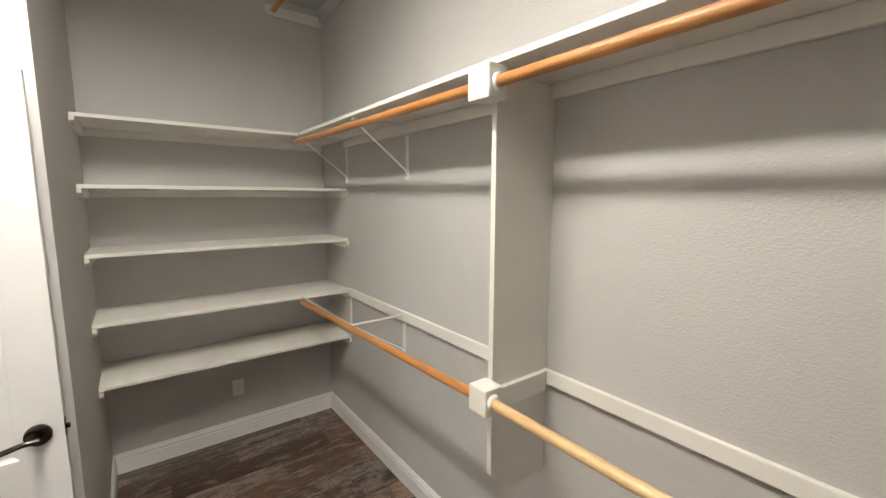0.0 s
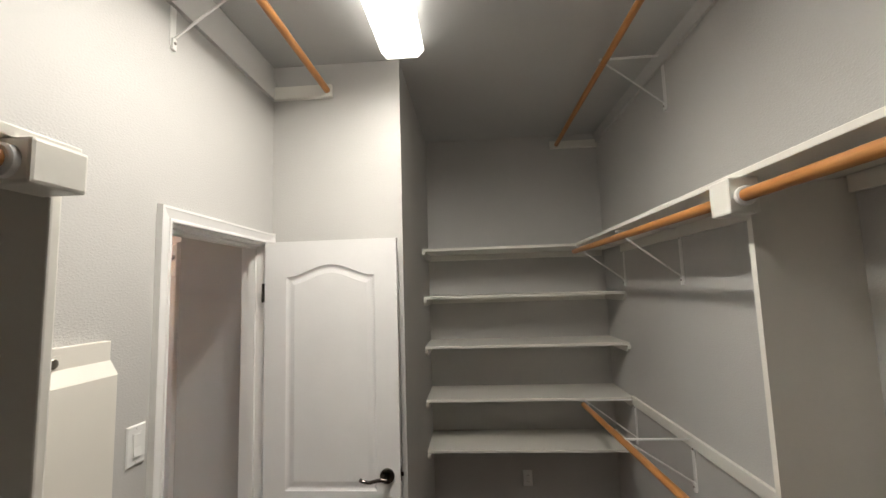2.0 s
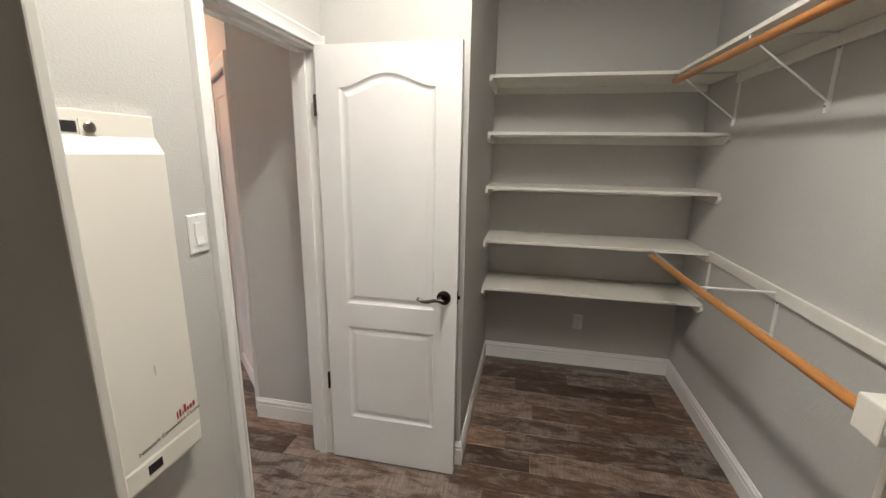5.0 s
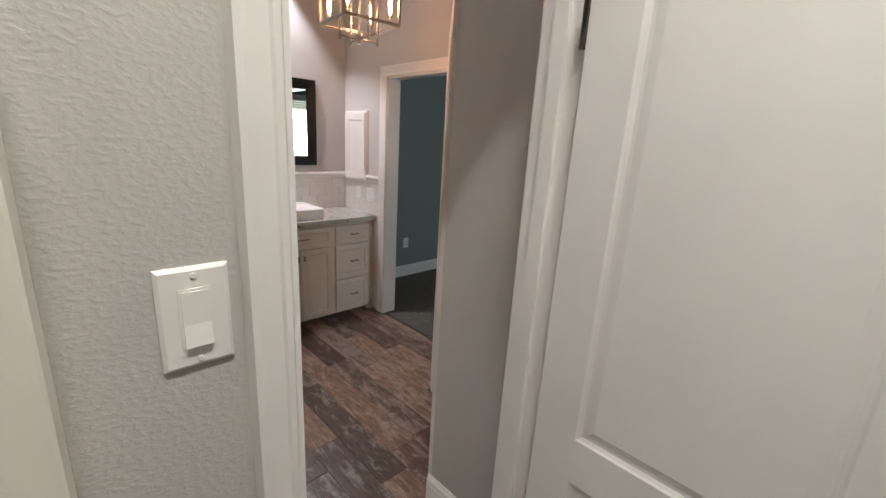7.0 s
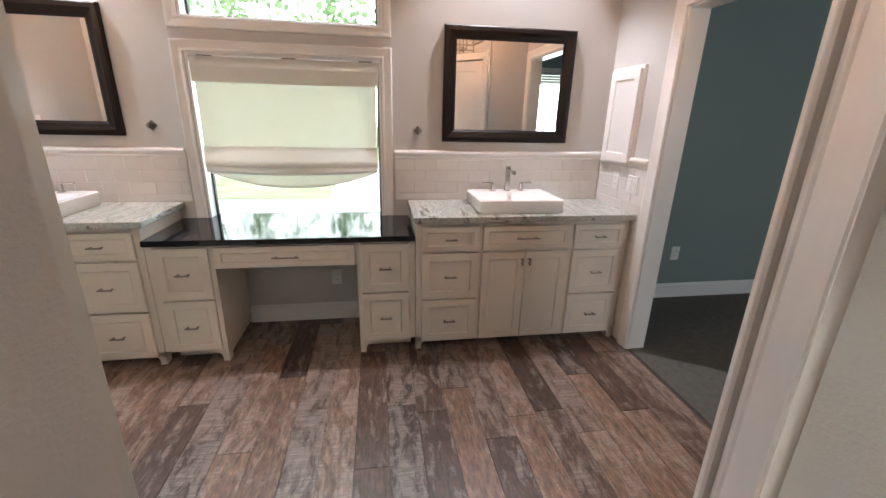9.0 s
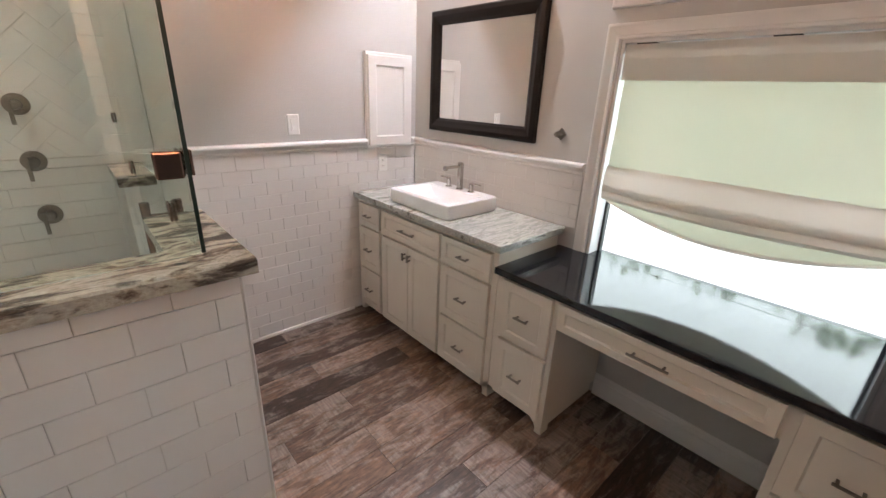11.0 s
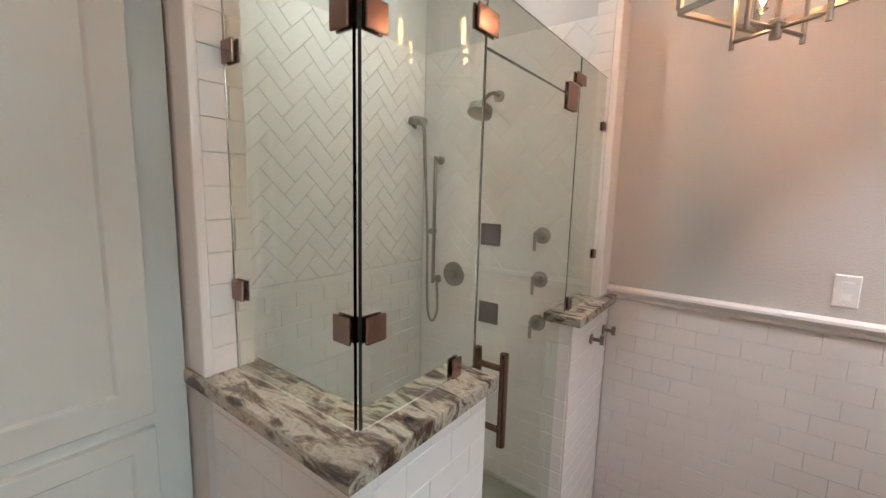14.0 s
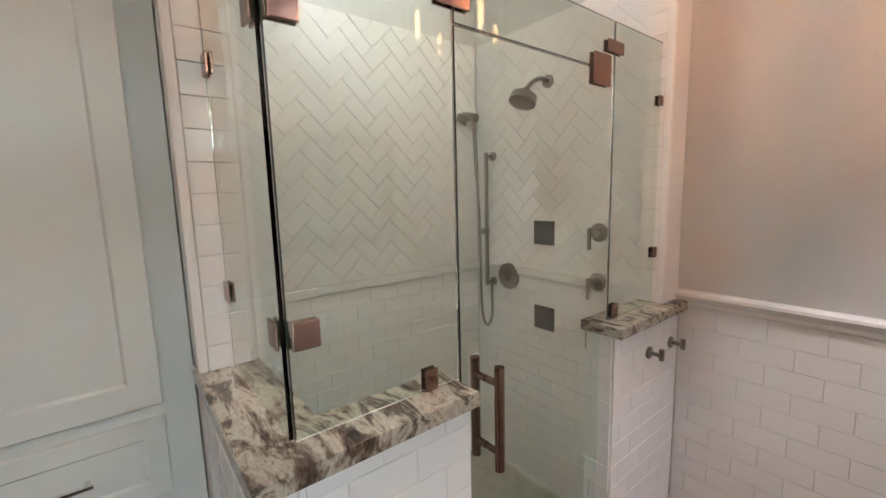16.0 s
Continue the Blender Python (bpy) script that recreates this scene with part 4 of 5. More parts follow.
def square_hook(u, v):
    to = lambda a, b, d: Vector((XV + d, u + (a - u - b + v) * 0.7071, v + (a - u + b - v) * 0.7071))
    t = thing("robe_hook", to(u, v, 0), "square brushed nickel wall post beside the window", "hook", "hooks")
    part("rosette", rings(nb(), [ring_of(to, rect(u - .022, u + .022, v - .022, v + .022), 0), ring_of(to, rect(u - .022, u + .022, v - .022, v + .022), 0.008)]), NICKEL, t)
    part("peg", rings(nb(), [ring_of(to, rect(u - .01, u + .01, v - .01, v + .01), 0.008), ring_of(to, rect(u - .01, u + .01, v - .01, v + .01), 0.05)]), NICKEL, t)


square_hook(0.078, 1.355)
square_hook(1.69, 1.352)

# ---- window ----
tW = frame_of("x", XV, 1)
structure("trim", casing(nb(), tW, W0 - 0.005, W1 + 0.003, 0.78, WZ1, "LTR", 0.066), TRIM, "white moulded window casing", "window casing")
structure("trim", casing(nb(), tW, W0 - 0.005, W1 + 0.005, T0 + 0.005, T1 - 0.005, "LTRB", 0.063), TRIM, "white moulded transom casing", "window casing")
for nm, z0, z1 in (("window_1", WZ0, WZ1), ("window_2", T0, T1)):
    w = thing(nm, (XV - 0.1, (W0 + W1) / 2, z0), "fixed window in the bathroom wall" if nm == "window_1" else "transom window above the shaded window", "window")
    w["kind"] = "structure"
    part("window_jamb", boxes((XV - 0.15, XV, W0, W0 + 0.014, z0, z1), (XV - 0.15, XV, W1 - 0.014, W1, z0, z1), (XV - 0.15, XV, W0 + .014, W1 - .014, z1 - 0.014, z1), (XV - 0.15, XV - (0 if z0 > 1 else 0.121), W0 + .014, W1 - .014, z0, z0 + 0.014)), TRIM, w)
    a, b, c, d = W0 + 0.014, W1 - 0.014, max(z0 + 0.014, 0.765), z1 - 0.014
    part("sash", boxes((XV - 0.12, XV - 0.09, a, a + 0.012, c, d), (XV - 0.12, XV - 0.09, b - 0.012, b, c, d), (XV - 0.12, XV - 0.09, a + .012, b - .012, c, c + 0.014), (XV - 0.12, XV - 0.09, a + .012, b - .012, d - 0.014, d)), SASH, w, "dark window sash")
    p = part("pane", boxes((XV - 0.107, XV - 0.103, a + .012, b - .012, c + .014, d - .014)), PANE, w)
    p.visible_shadow = False

# roman shade
sh = thing("roman_shade", (XV - 0.03, 0.9, 1.75), "cream linen roman shade, half lowered, sagging at its hem", "window shade")
part("headrail", boxes((XV - 0.05, XV - 0.012, W0 + 0.02, W1 - 0.02, 1.72, 1.755), bevel=0.003), TRIM, sh)


def cloth(y0, y1, rows, n=40, seed=0):
    """A hanging sheet; rows of (z, x, sag) from top to bottom; given thickness by a second face."""
    bm = nb()
    loops = []
    for side in (0.0, -0.0015):
        grid = []
        for z, x, sag in rows:
            line = []
            for k in range(n + 1):
                s = k / n
                y = y0 + (y1 - y0) * s
                dz = -sag * (1 - (2 * s - 1) ** 2)
                wob = 0.004 * noise.noise(Vector((y * 6, z * 5, seed)))
                line.append(bm.verts.new((x + side + wob, y, z + dz)))
            grid.append(line)
        loops.append(grid)
    for g in loops:
        for a, b in zip(g, g[1:]):
            for i in range(n):
                bm.faces.new((a[i], a[i + 1], b[i + 1], b[i]))
    return bm


X_ = XV - 0.02
part("valance", cloth(W0 + 0.018, W1 - 0.018, [(1.755, X_ + .012, 0), (1.70, X_ + .016, 0), (1.612, X_ + .014, 0.002)], seed=1), lined, sh, "folded linen valance")
part("panel", cloth(W0 + 0.03, W1 - 0.035, [(1.70, X_, 0), (1.56, X_ + .003, 0), (1.5, X_ + .006, 0), (1.45, X_ + .002, 0), (1.38, X_ + .003, 0), (1.28, X_ + .008, 0), (1.22, X_ + .006, 0.0)], seed=2), fabric, sh, smooth=True)
part("fold", cloth(W0 + 0.025, W1 - 0.03, [(1.235, X_ + .008, 0), (1.2, X_ + .02, 0.004), (1.15, X_ + .026, 0.006), (1.125, X_ + .03, 0.008), (1.105, X_ + .024, 0.01), (1.113, X_ + .012, 0.01)], seed=3), lined, sh, "bunched linen fold", smooth=True)
part("fold", cloth(W0 + 0.03, W1 - 0.035, [(1.15, X_ + .01, 0.0), (1.115, X_ + .024, 0.015), (1.09, X_ + .028, 0.022), (1.075, X_ + .02, 0.022)], seed=4), lined, sh, "bunched linen fold", smooth=True)
part("hem", cloth(W0 + 0.05, W1 - 0.05, [(1.1, X_ + .004, 0.0), (1.085, X_ + .008, 0.05), (1.075, X_ + .01, 0.095)], seed=5), fabric, sh, "sagging linen hem", smooth=True)
part("hem_edge", cloth(W0 + 0.05, W1 - 0.05, [(1.077, X_ + .011, 0.093), (1.071, X_ + .013, 0.097), (1.066, X_ + .01, 0.099)], seed=5), lined, sh, "double stitched hem edge", smooth=True)
for z in (1.545, 1.4):
    for k in range(5):
        y = W0 + 0.06 + (W1 - W0 - 0.125) * k / 4
        part("ring_tab", boxes((X_ - 0.008, X_ - 0.003, y - 0.028, y + 0.028, z - 0.0025, z + 0.0025), bevel=0.001), lined, sh, "stitched cord-ring tab")
# dark strips give the gaps over the headrail their shade as colour
for y in (0.42, 0.9, 1.36):
    part("mounting_clip", boxes((XV - 0.045, XV - 0.011, y - 0.04, y + 0.04, 1.756, 1.7605)), SASH, sh, "dark strip put in for the shaded gap above the headrail")

# ---- wainscot rails ----
RAIL = [(0, 0), (0.012, 0.0), (0.016, 0.008), (0.014, 0.02), (0.022, 0.03), (0.03, 0.042), (0.028, 0.052), (0.016, 0.06), (0, 0.062)]


def rail(a, b, out, z=1.165):
    bm = sweep(nb(), [((*a, z), (*out, 0)), ((*b, z), (*out, 0))], RAIL)
    structure("trim", bm, TILE, "white glazed chair-rail tile", "chair rail")


rail((-3.385, YS), (-2.11, YS), (0, 1))
rail((-3.80, YS), (-3.75, YS), (0, 1))
rail((XV, YS), (XV, W0 - 0.08), (1, 0))
rail((XV, W1 + 0.08), (XV, YN), (1, 0))
rail((-3.80, YN), (-3.76, YN), (0, -1))
rail((-3.41, YN), (B0 - 0.075, YN), (0, -1))
plate_switch("y", YN - 0.008, -1, -3.36, 1.06, label="white double rocker switch in the tiled backsplash", toggles=2)
plate_switch("y", YN - 0.008, -1, -3.55, 1.06, False, label="white power outlet in the tiled backsplash")

# ---- linen cabinet ----
SATIN = mat("satin_pale_grey_enamel", (0.57, 0.59, 0.56), 0.24, bump=0.05, scale=60)
lc = thing("linen_cabinet", (-1.3, 0.74, 0), "tall pale grey-white built-in linen cabinet with a panelled door over drawers", "linen cabinet")
CX = -1.53
part("body", boxes((CX, -0.985, 0.425, 1.035, 0.0, TOP - 0.002)), SATIN, lc)
cf = frame_of("x", CX, -1)
part("door", shaker(nb(), cf, 0.5, 0.985, 1.105, 2.45, 0.02, 0.065, 0.008), SATIN, lc)
for z0, z1 in ((0.86, 1.07), (0.6, 0.83), (0.34, 0.57), (0.1, 0.31)):
    f = part("drawer_front", shaker(nb(), cf, 0.5, 0.985, z0, z1, 0.02, 0.045, 0.008), SATIN, lc)
    bm = boxes((CX - 0.05, CX - 0.042, 0.65, 0.81, (z0 + z1) / 2 - 0.005, (z0 + z1) / 2 + 0.005), bevel=0.0015)
    for y in (0.662, 0.798):
        box(bm, CX - 0.044, CX - 0.02, y - 0.005, y + 0.005, (z0 + z1) / 2 - .004, (z0 + z1) / 2 + .004)
    part("handle", bm, CHROME, f, "polished chrome bar pull")
part("door", shaker(nb(), cf, 0.5, 0.985, 2.5, 2.92, 0.02, 0.065, 0.008), SATIN, lc)

# ---- shower ----
PX, CAPZ = -2.115, 1.15       # front of the low walls, underside of the cap
core = "core of the tiled low shower wall"
structure("wall_pony_north", boxes((PX, -1.62, 0.30, 0.395, 0, CAPZ)), GROUT, core, "low wall")
structure("wall_pony_front", boxes((PX, -2.02, -0.035, 0.30, 0, CAPZ)), GROUT, core, "low wall")
structure("wall_pony_south", boxes((PX, -2.02, YS, -0.66, 0, CAPZ)), GROUT, core, "low wall")
structure("wall_shower_jamb", boxes((-2.1, -2.02, YS, -1.02, CAPZ + 0.035, 2.43)), GROUT, "tiled shower jamb", "wall")
structure("curb", boxes((-2.10, -2.0, -0.66, -0.035, 0.0, 0.06), bevel=0.004), GRANV, "grey-white granite shower threshold", "threshold")
structure("floor_shower", boxes((-2.0, -0.98, YS, 0.30, -0.003, 0.012)), mat("beige_shower_floor", (0.45, 0.42, 0.34), 0.5, bump=0.3, scale=60, vary=0.12, vscale=20), "beige stone shower floor", "shower floor")
cap = thing("granite_ledge", (-1.9, 0.35, CAPZ), "brown-and-white veined granite cap on the low shower wall", "granite ledge", "granite ledges")
bm = nb()
outl = [(-1.535, 0.43), (-2.15, 0.43), (-2.15, -0.04), (-2.005, -0.04), (-2.005, 0.275), (-1.535, 0.275)]
rings(bm, [[Vector((x, y, CAPZ)) for x, y in outl], [Vector((x, y, CAPZ + 0.03)) for x, y in outl], [Vector((x * 0.998 - 0.0035, y * 0.985 + 0.002, CAPZ + 0.035)) for x, y in outl]])
part("slab", bm, GRAN, cap)
cap2 = thing("granite_ledge", (-2.09, -0.84, CAPZ), "brown-and-white veined granite cap on the low shower wall", "granite ledge", "granite ledges")
part("slab", boxes((-2.155, -2.005, -1.02, -0.64, CAPZ, CAPZ + 0.035), (-2.155, -2.118, YS + 0.002, -1.02, CAPZ, CAPZ + 0.035), bevel=0.003), GRAN, cap2)

GX = -2.07


def glass_panel(name, x0, x1, y0, y1, z0, z1, label="clear frameless shower glass panel"):
    t = thing(name, ((x0 + x1) / 2, (y0 + y1) / 2, z0), label, "shower glass")
    p = part("pane", boxes((x0, x1, y0, y1, z0, z1)), GLASS, t)
    p.visible_shadow = False
    e = 0.0012
    rows = []
    if x1 - x0 < y1 - y0:
        rows = [(x0, x1, y0 - e, y0 - .0002, z0, z1), (x0, x1, y1 + .0002, y1 + e, z0, z1), (x0, x1, y0, y1, z1 + .0002, z1 + e)]
    else:
        rows = [(x1 + .0002, x1 + e, y0, y1, z0, z1), (x0, x1, y0, y1, z1 + .0002, z1 + e)]
    g = part("edge", boxes(*rows), GREENEDGE, t, "dark green polished glass edge")
    return t


GREENEDGE = mat("green_edge", (0.006, 0.022, 0.016), 0.3)
GT = 2.115
CT = CAPZ + 0.036
g1 = glass_panel("shower_glass", GX - 0.004, GX + 0.004, -0.047, 0.335, CT, GT)
glass_panel("shower_glass", GX + 0.008, -1.63, 0.336, 0.344, CT, GT)
glass_panel("shower_glass", GX - 0.004, GX + 0.004, -0.69, -0.053, 1.972, GT, "clear transom panel above the shower door")
glass_panel("shower_glass", GX - 0.004, GX + 0.004, -1.018, -0.697, CT, GT)
gd = glass_panel("shower_door", GX - 0.004, GX + 0.004, -0.69, -0.053, 0.075, 1.966, "clear frameless glass shower door with a tubular pull")
for dx in (-1, 1):
    x = GX + dx * 0.045
    bm = cyl(nb(), (x, -0.138, 0.93), (x, -0.138, 1.2), 0.0125)
    for z in (0.975, 1.155):
        cyl(bm, (GX + dx * 0.005, -0.138, z), (x, -0.138, z), 0.009)
    part("handle", bm, PINKMETAL, gd, "tubular bronze pull", smooth=True)


def clamp(y, z, w=0.045, h=0.05, x=GX, kind="x"):
    t = thing("glass_clamp", (x, y, z - h / 2), "polished bronze glass clamp", "glass clamp", "glass clamps")
    bm = nb()
    if kind == "x":
        for s in (-1, 1):
            box(bm, x + s * 0.0055, x + s * 0.012, y - w / 2, y + w / 2, z - h / 2, z + h / 2, bevel=0.003)
    else:
        for s in (-1, 1):
            box(bm, x - w / 2, x + w / 2, y + s * 0.0055, y + s * 0.012, z - h / 2, z + h / 2, bevel=0.003)
    part("plate", bm, PINKMETAL, t)


for z in (1.92, 1.378):
    clamp(0.305, z, 0.05, 0.052)
    clamp(0.34, z, 0.047, 0.052, GX + 0.035, "y")
clamp(-0.048, 2.026, 0.09, 0.055)
clamp(0.038, CT + 0.025, 0.035, 0.05)
clamp(-0.618, 1.965, 0.09, 0.09)
clamp(-0.69, 2.04, 0.09, 0.036)
clamp(-0.73, CT + 0.025, 0.035, 0.05)
clamp(-1.0, 1.92, 0.035, 0.035)
clamp(-1.0, 1.38, 0.035, 0.04)
clamp(0.34, 1.925, 0.05, 0.05, -1.657, "y")
clamp(0.34, 1.388, 0.05, 0.05, -1.657, "y")
clamp(-0.66, 0.14, 0.06, 0.09)

robe_hook("x", PX - 0.009, -1, -0.89, 1.035, "round brushed nickel robe hook on the tiled low wall")
robe_hook("x", PX - 0.009, -1, -1.065, 1.03, "round brushed nickel robe hook on the tiled low wall")

# shower fittings on the south wall
FY = YS + 0.009
t = thing("rain_shower", (-1.49, FY, 2.13), "brushed nickel shower head on a bent arm", "shower head")
bm = disc(nb(), (-1.49, FY, 2.13), (0, 1, 0), 0.03, 0.01)
part("flange", bm, NICKEL, t, smooth=True)
part("arm", tube(nb(), smooth_curve([(-1.49, FY, 2.13), (-1.49, FY + 0.06, 2.135), (-1.49, FY + 0.12, 2.11), (-1.49, FY + 0.16, 2.075)]), 0.01), NICKEL, t, smooth=True)
a, b = Vector((-1.49, FY + 0.16, 2.075)), Vector((-1.49, FY + 0.185, 2.02))
d = (b - a).normalized()
bm = tube(nb(), [a, a + d * 0.02, a + d * 0.03, a + d * 0.036, a + d * 0.07, a + d * 0.074], 0.02, 24, [0.016, 0.02, 0.05, 0.06, 0.062, 0.056])
part("head", bm, NICKEL, t, smooth=True)

sb = thing("slide_bar", (-1.13, FY, 1.1), "brushed nickel hand shower on a slide bar with a hanging hose", "hand shower")
bm = cyl(nb(), (-1.12, FY + 0.055, 1.09), (-1.12, FY + 0.055, 1.83), 0.0105)
for z in (1.105, 1.81):
    cyl(bm, (-1.12, FY, z), (-1.12, FY + 0.055, z), 0.008)
    disc(bm, (-1.12, FY, z), (0, 1, 0), 0.024, 0.01)
part("bar", bm, NICKEL, sb, smooth=True)
bm = cyl(nb(), (-1.12, FY + 0.05, 1.4), (-1.12, FY + 0.085, 1.4), 0.018)
part("slider", bm, NICKEL, sb, smooth=True)
hs = part("hand_head", tube(nb(), [(-0.985, FY + 0.12, 2.0), (-0.985, FY + 0.105, 2.035), (-0.985, FY + 0.1, 2.045)], 0.03, 20, [0.035, 0.035, 0.022]), NICKEL, sb, smooth=True)
part("wand", tube(nb(), smooth_curve([(-0.985, FY + 0.1, 2.04), (-1.02, FY + 0.085, 2.035), (-1.05, FY + 0.08, 1.98), (-1.06, FY + 0.08, 1.87), (-1.07, FY + 0.08, 1.7)]), 0.011, 12), NICKEL, sb, smooth=True)
part("elbow", disc(nb(), (-0.985, FY, 2.04), (0, 1, 0), 0.026, 0.1), NICKEL, sb, smooth=True)
part("hose", tube(nb(), smooth_curve([(-1.07, FY + 0.08, 1.71), (-1.09, FY + 0.08, 1.4), (-1.1, FY + 0.085, 1.05), (-1.11, FY + 0.08, 0.9), (-1.135, FY + 0.07, 0.86), (-1.16, FY + 0.06, 0.92), (-1.15, FY + 0.05, 1.02), (-1.13, FY + 0.03, 1.09)]), 0.0075, 10), NICKEL, sb, "flexible metal hose", smooth=True)


def valve(x, z, r=0.042, lever=True, label="round brushed nickel shower valve with a lever"):
    t = thing("shower_valve", (x, FY, z), label, "shower valve", "shower valves")
    part("rosette", disc(nb(), (x, FY, z), (0, 1, 0), r, 0.01), NICKEL, t, smooth=True)
    part("knob", disc(nb(), (x, FY + 0.01, z), (0, 1, 0), 0.02, 0.035), NICKEL, t, smooth=True)
    if lever:
        part("lever", boxes((x + 0.012, x + 0.026, FY + 0.045, FY + 0.058, z - 0.075, z + 0.022), (x - 0.012, x + 0.014, FY + .04, FY + .052, z - 0.011, z + 0.011), bevel=0.002), NICKEL, t)
    return t


valve(-1.775, 1.425)
valve(-1.775, 1.2)
valve(-1.775, 0.97)
valve(-1.235, 1.15, 0.073, False, "large round brushed nickel shower valve plate")
for x, z in ((-1.475, 1.405), (-1.48, 0.965)):
    t = thing("body_spray", (x, FY, z), "square brushed nickel body spray", "body spray", "body sprays")
    tt = frame_of("y", FY, 1)
    s = 0.06
    part("plate", rings(nb(), [ring_of(tt, rect(x - s, x + s, z - s, z + s), 0), ring_of(tt, rect(x - s, x + s, z - s, z + s), 0.008), ring_of(tt, rect(x - s + .012, x + s - .012, z - s + .012, z + s - .012), 0.01), ring_of(tt, rect(x - s + .014, x + s - .014, z - s + .014, z + s - .014), 0.006)]), BRONZE, t)
    part("nozzle", rings(nb(), [ring_of(tt, rect(x - .03, x + .03, z - .03, z + .03), 0.006), ring_of(tt, rect(x - .03, x + .03, z - .03, z + .03), 0.012)]), BRONZE, t)

# ---- chandeliers ----
FIL = glow("lit_filament", (1.0, 0.62, 0.28), 60)
BULB = glass_material("bulb_glass", (1, 0.95, 0.85))


def chandelier(cx, cy, turn, z0=2.12, side=0.304, high=0.5):
    t = thing("chandelier", (cx, cy, z0 - 0.09), "square brushed nickel lantern chandelier with four lit tubular bulbs", "chandelier", "chandeliers")
    h = side / 2
    r = 0.0065
    rot = Matrix.Translation((cx, cy, 0)) @ Matrix.Rotation(radians(turn), 4, "Z") @ Matrix.Translation((-cx, -cy, 0))

    def put(name, bm, material, parent=t, label="", smooth=False):
        bmesh.ops.transform(bm, verts=bm.verts, matrix=rot)
        return part(name, bm, material, parent, label, smooth)
    for name, z in (("lower_frame", z0), ("upper_frame", z0 + high)):
        bm = nb()
        for q in (-1, 1):
            box(bm, cx - h, cx + h, cy + q * h - r, cy + q * h + r, z - r, z + r)
            box(bm, cx + q * h - r, cx + q * h + r, cy - h, cy + h, z - r, z + r)
        if z > z0:
            box(bm, cx - h, cx + h, cy - r, cy + r, z - r, z + r)
            box(bm, cx - r, cx + r, cy - h, cy + h, z - r, z + r)
        put(name, bm, NICKEL)
    for sx in (-1, 1):
        for sy in (-1, 1):
            put("corner_post", boxes((cx + sx * h - r, cx + sx * h + r, cy + sy * h - r, cy + sy * h + r, z0 + r, z0 + high - r)), NICKEL)
    hub = cyl(nb(), (cx, cy, z0 - 0.092), (cx, cy, z0 - 0.045), 0.013)
    disc(hub, (cx, cy, z0 - 0.058), (0, 0, 1), 0.019, 0.012)
    cyl(hub, (cx, cy, z0 + 0.2), (cx, cy, z0 + 0.23), 0.022)
    cyl(hub, (cx, cy, z0 - 0.045), (cx, cy, TOP - 0.02), 0.006)
    disc(hub, (cx, cy, TOP), (0, 0, -1), 0.065, 0.025)
    put("stem", hub, NICKEL, smooth=True)
    for k in range(4):
        v = radians(k * 90)
        dx, dy = math.cos(v), math.sin(v)
        p = Vector((cx + dx * 0.108, cy + dy * 0.108, z0 - 0.068))
        bm = tube(nb(), [(cx, cy, p.z), p], 0.0055, 10)
        cyl(bm, p + Vector((0, 0, -0.02)), (p.x, p.y, z0 + high), 0.0065, 10)
        put("arm", bm, NICKEL, smooth=True)
        v = radians(k * 90 + 45)
        q = Vector((cx + math.cos(v) * 0.165, cy + math.sin(v) * 0.165, z0 + 0.16))
        bm = tube(nb(), [(cx, cy, z0 + 0.215), (q.x, q.y, z0 + 0.215)], 0.005, 10)
        cyl(bm, q + Vector((0, 0, -0.005)), q + Vector((0, 0, 0.06)), 0.011)
        disc(bm, q, (0, 0, 1), 0.017, 0.004)
        put("candle_sleeve", bm, NICKEL, smooth=True)
        bl = put("bulb", tube(nb(), [q, q - Vector((0, 0, .01)), q - Vector((0, 0, .03)), q - Vector((0, 0, .12)), q - Vector((0, 0, .13))], 0.02, 14, [0.009, 0.012, 0.0145, 0.0145, 0.004]), BULB, t, "clear tubular bulb", smooth=True)
        bl.visible_shadow = False
        fi = put("filament", tube(nb(), [q - Vector((0, 0, .018)), q - Vector((0, 0, .03)), q - Vector((0, 0, .1)), q - Vector((0, 0, .112))], 0.006, 8, [0.002, 0.0045, 0.0045, 0.001]), FIL, bl, "glowing filament", smooth=True)
        fi.visible_shadow = False
        lamp("candle", "POINT", tuple(rot @ (q - Vector((0, 0, 0.065)))), 1.8, (1.0, 0.44, 0.27), 0.006)


chandelier(-2.35, 2.26, -7)
chandelier(-2.61, -0.534, -32)

# ---- recessed downlights ----
for y in (2.29, -0.52):
    t = thing("recessed_light", (-3.64, y, TOP), "small white recessed downlight, lit", "recessed light", "recessed lights")
    part("ring", disc(nb(), (-3.64, y, TOP), (0, 0, -1), 0.065, 0.006), TRIM, t, smooth=True)
    part("lens", disc(nb(), (-3.64, y, TOP - 0.0062), (0, 0, -1), 0.045, 0.002), glow("lit_lens", (1, 0.95, 0.9), 4), t, "glowing lens", smooth=True)
    lamp("downlight", "SPOT", (-3.64, y, TOP - 0.02), 112, (0.95, 0.92, 1.0), 0.03, (-3.62, y, 0), spot=84)

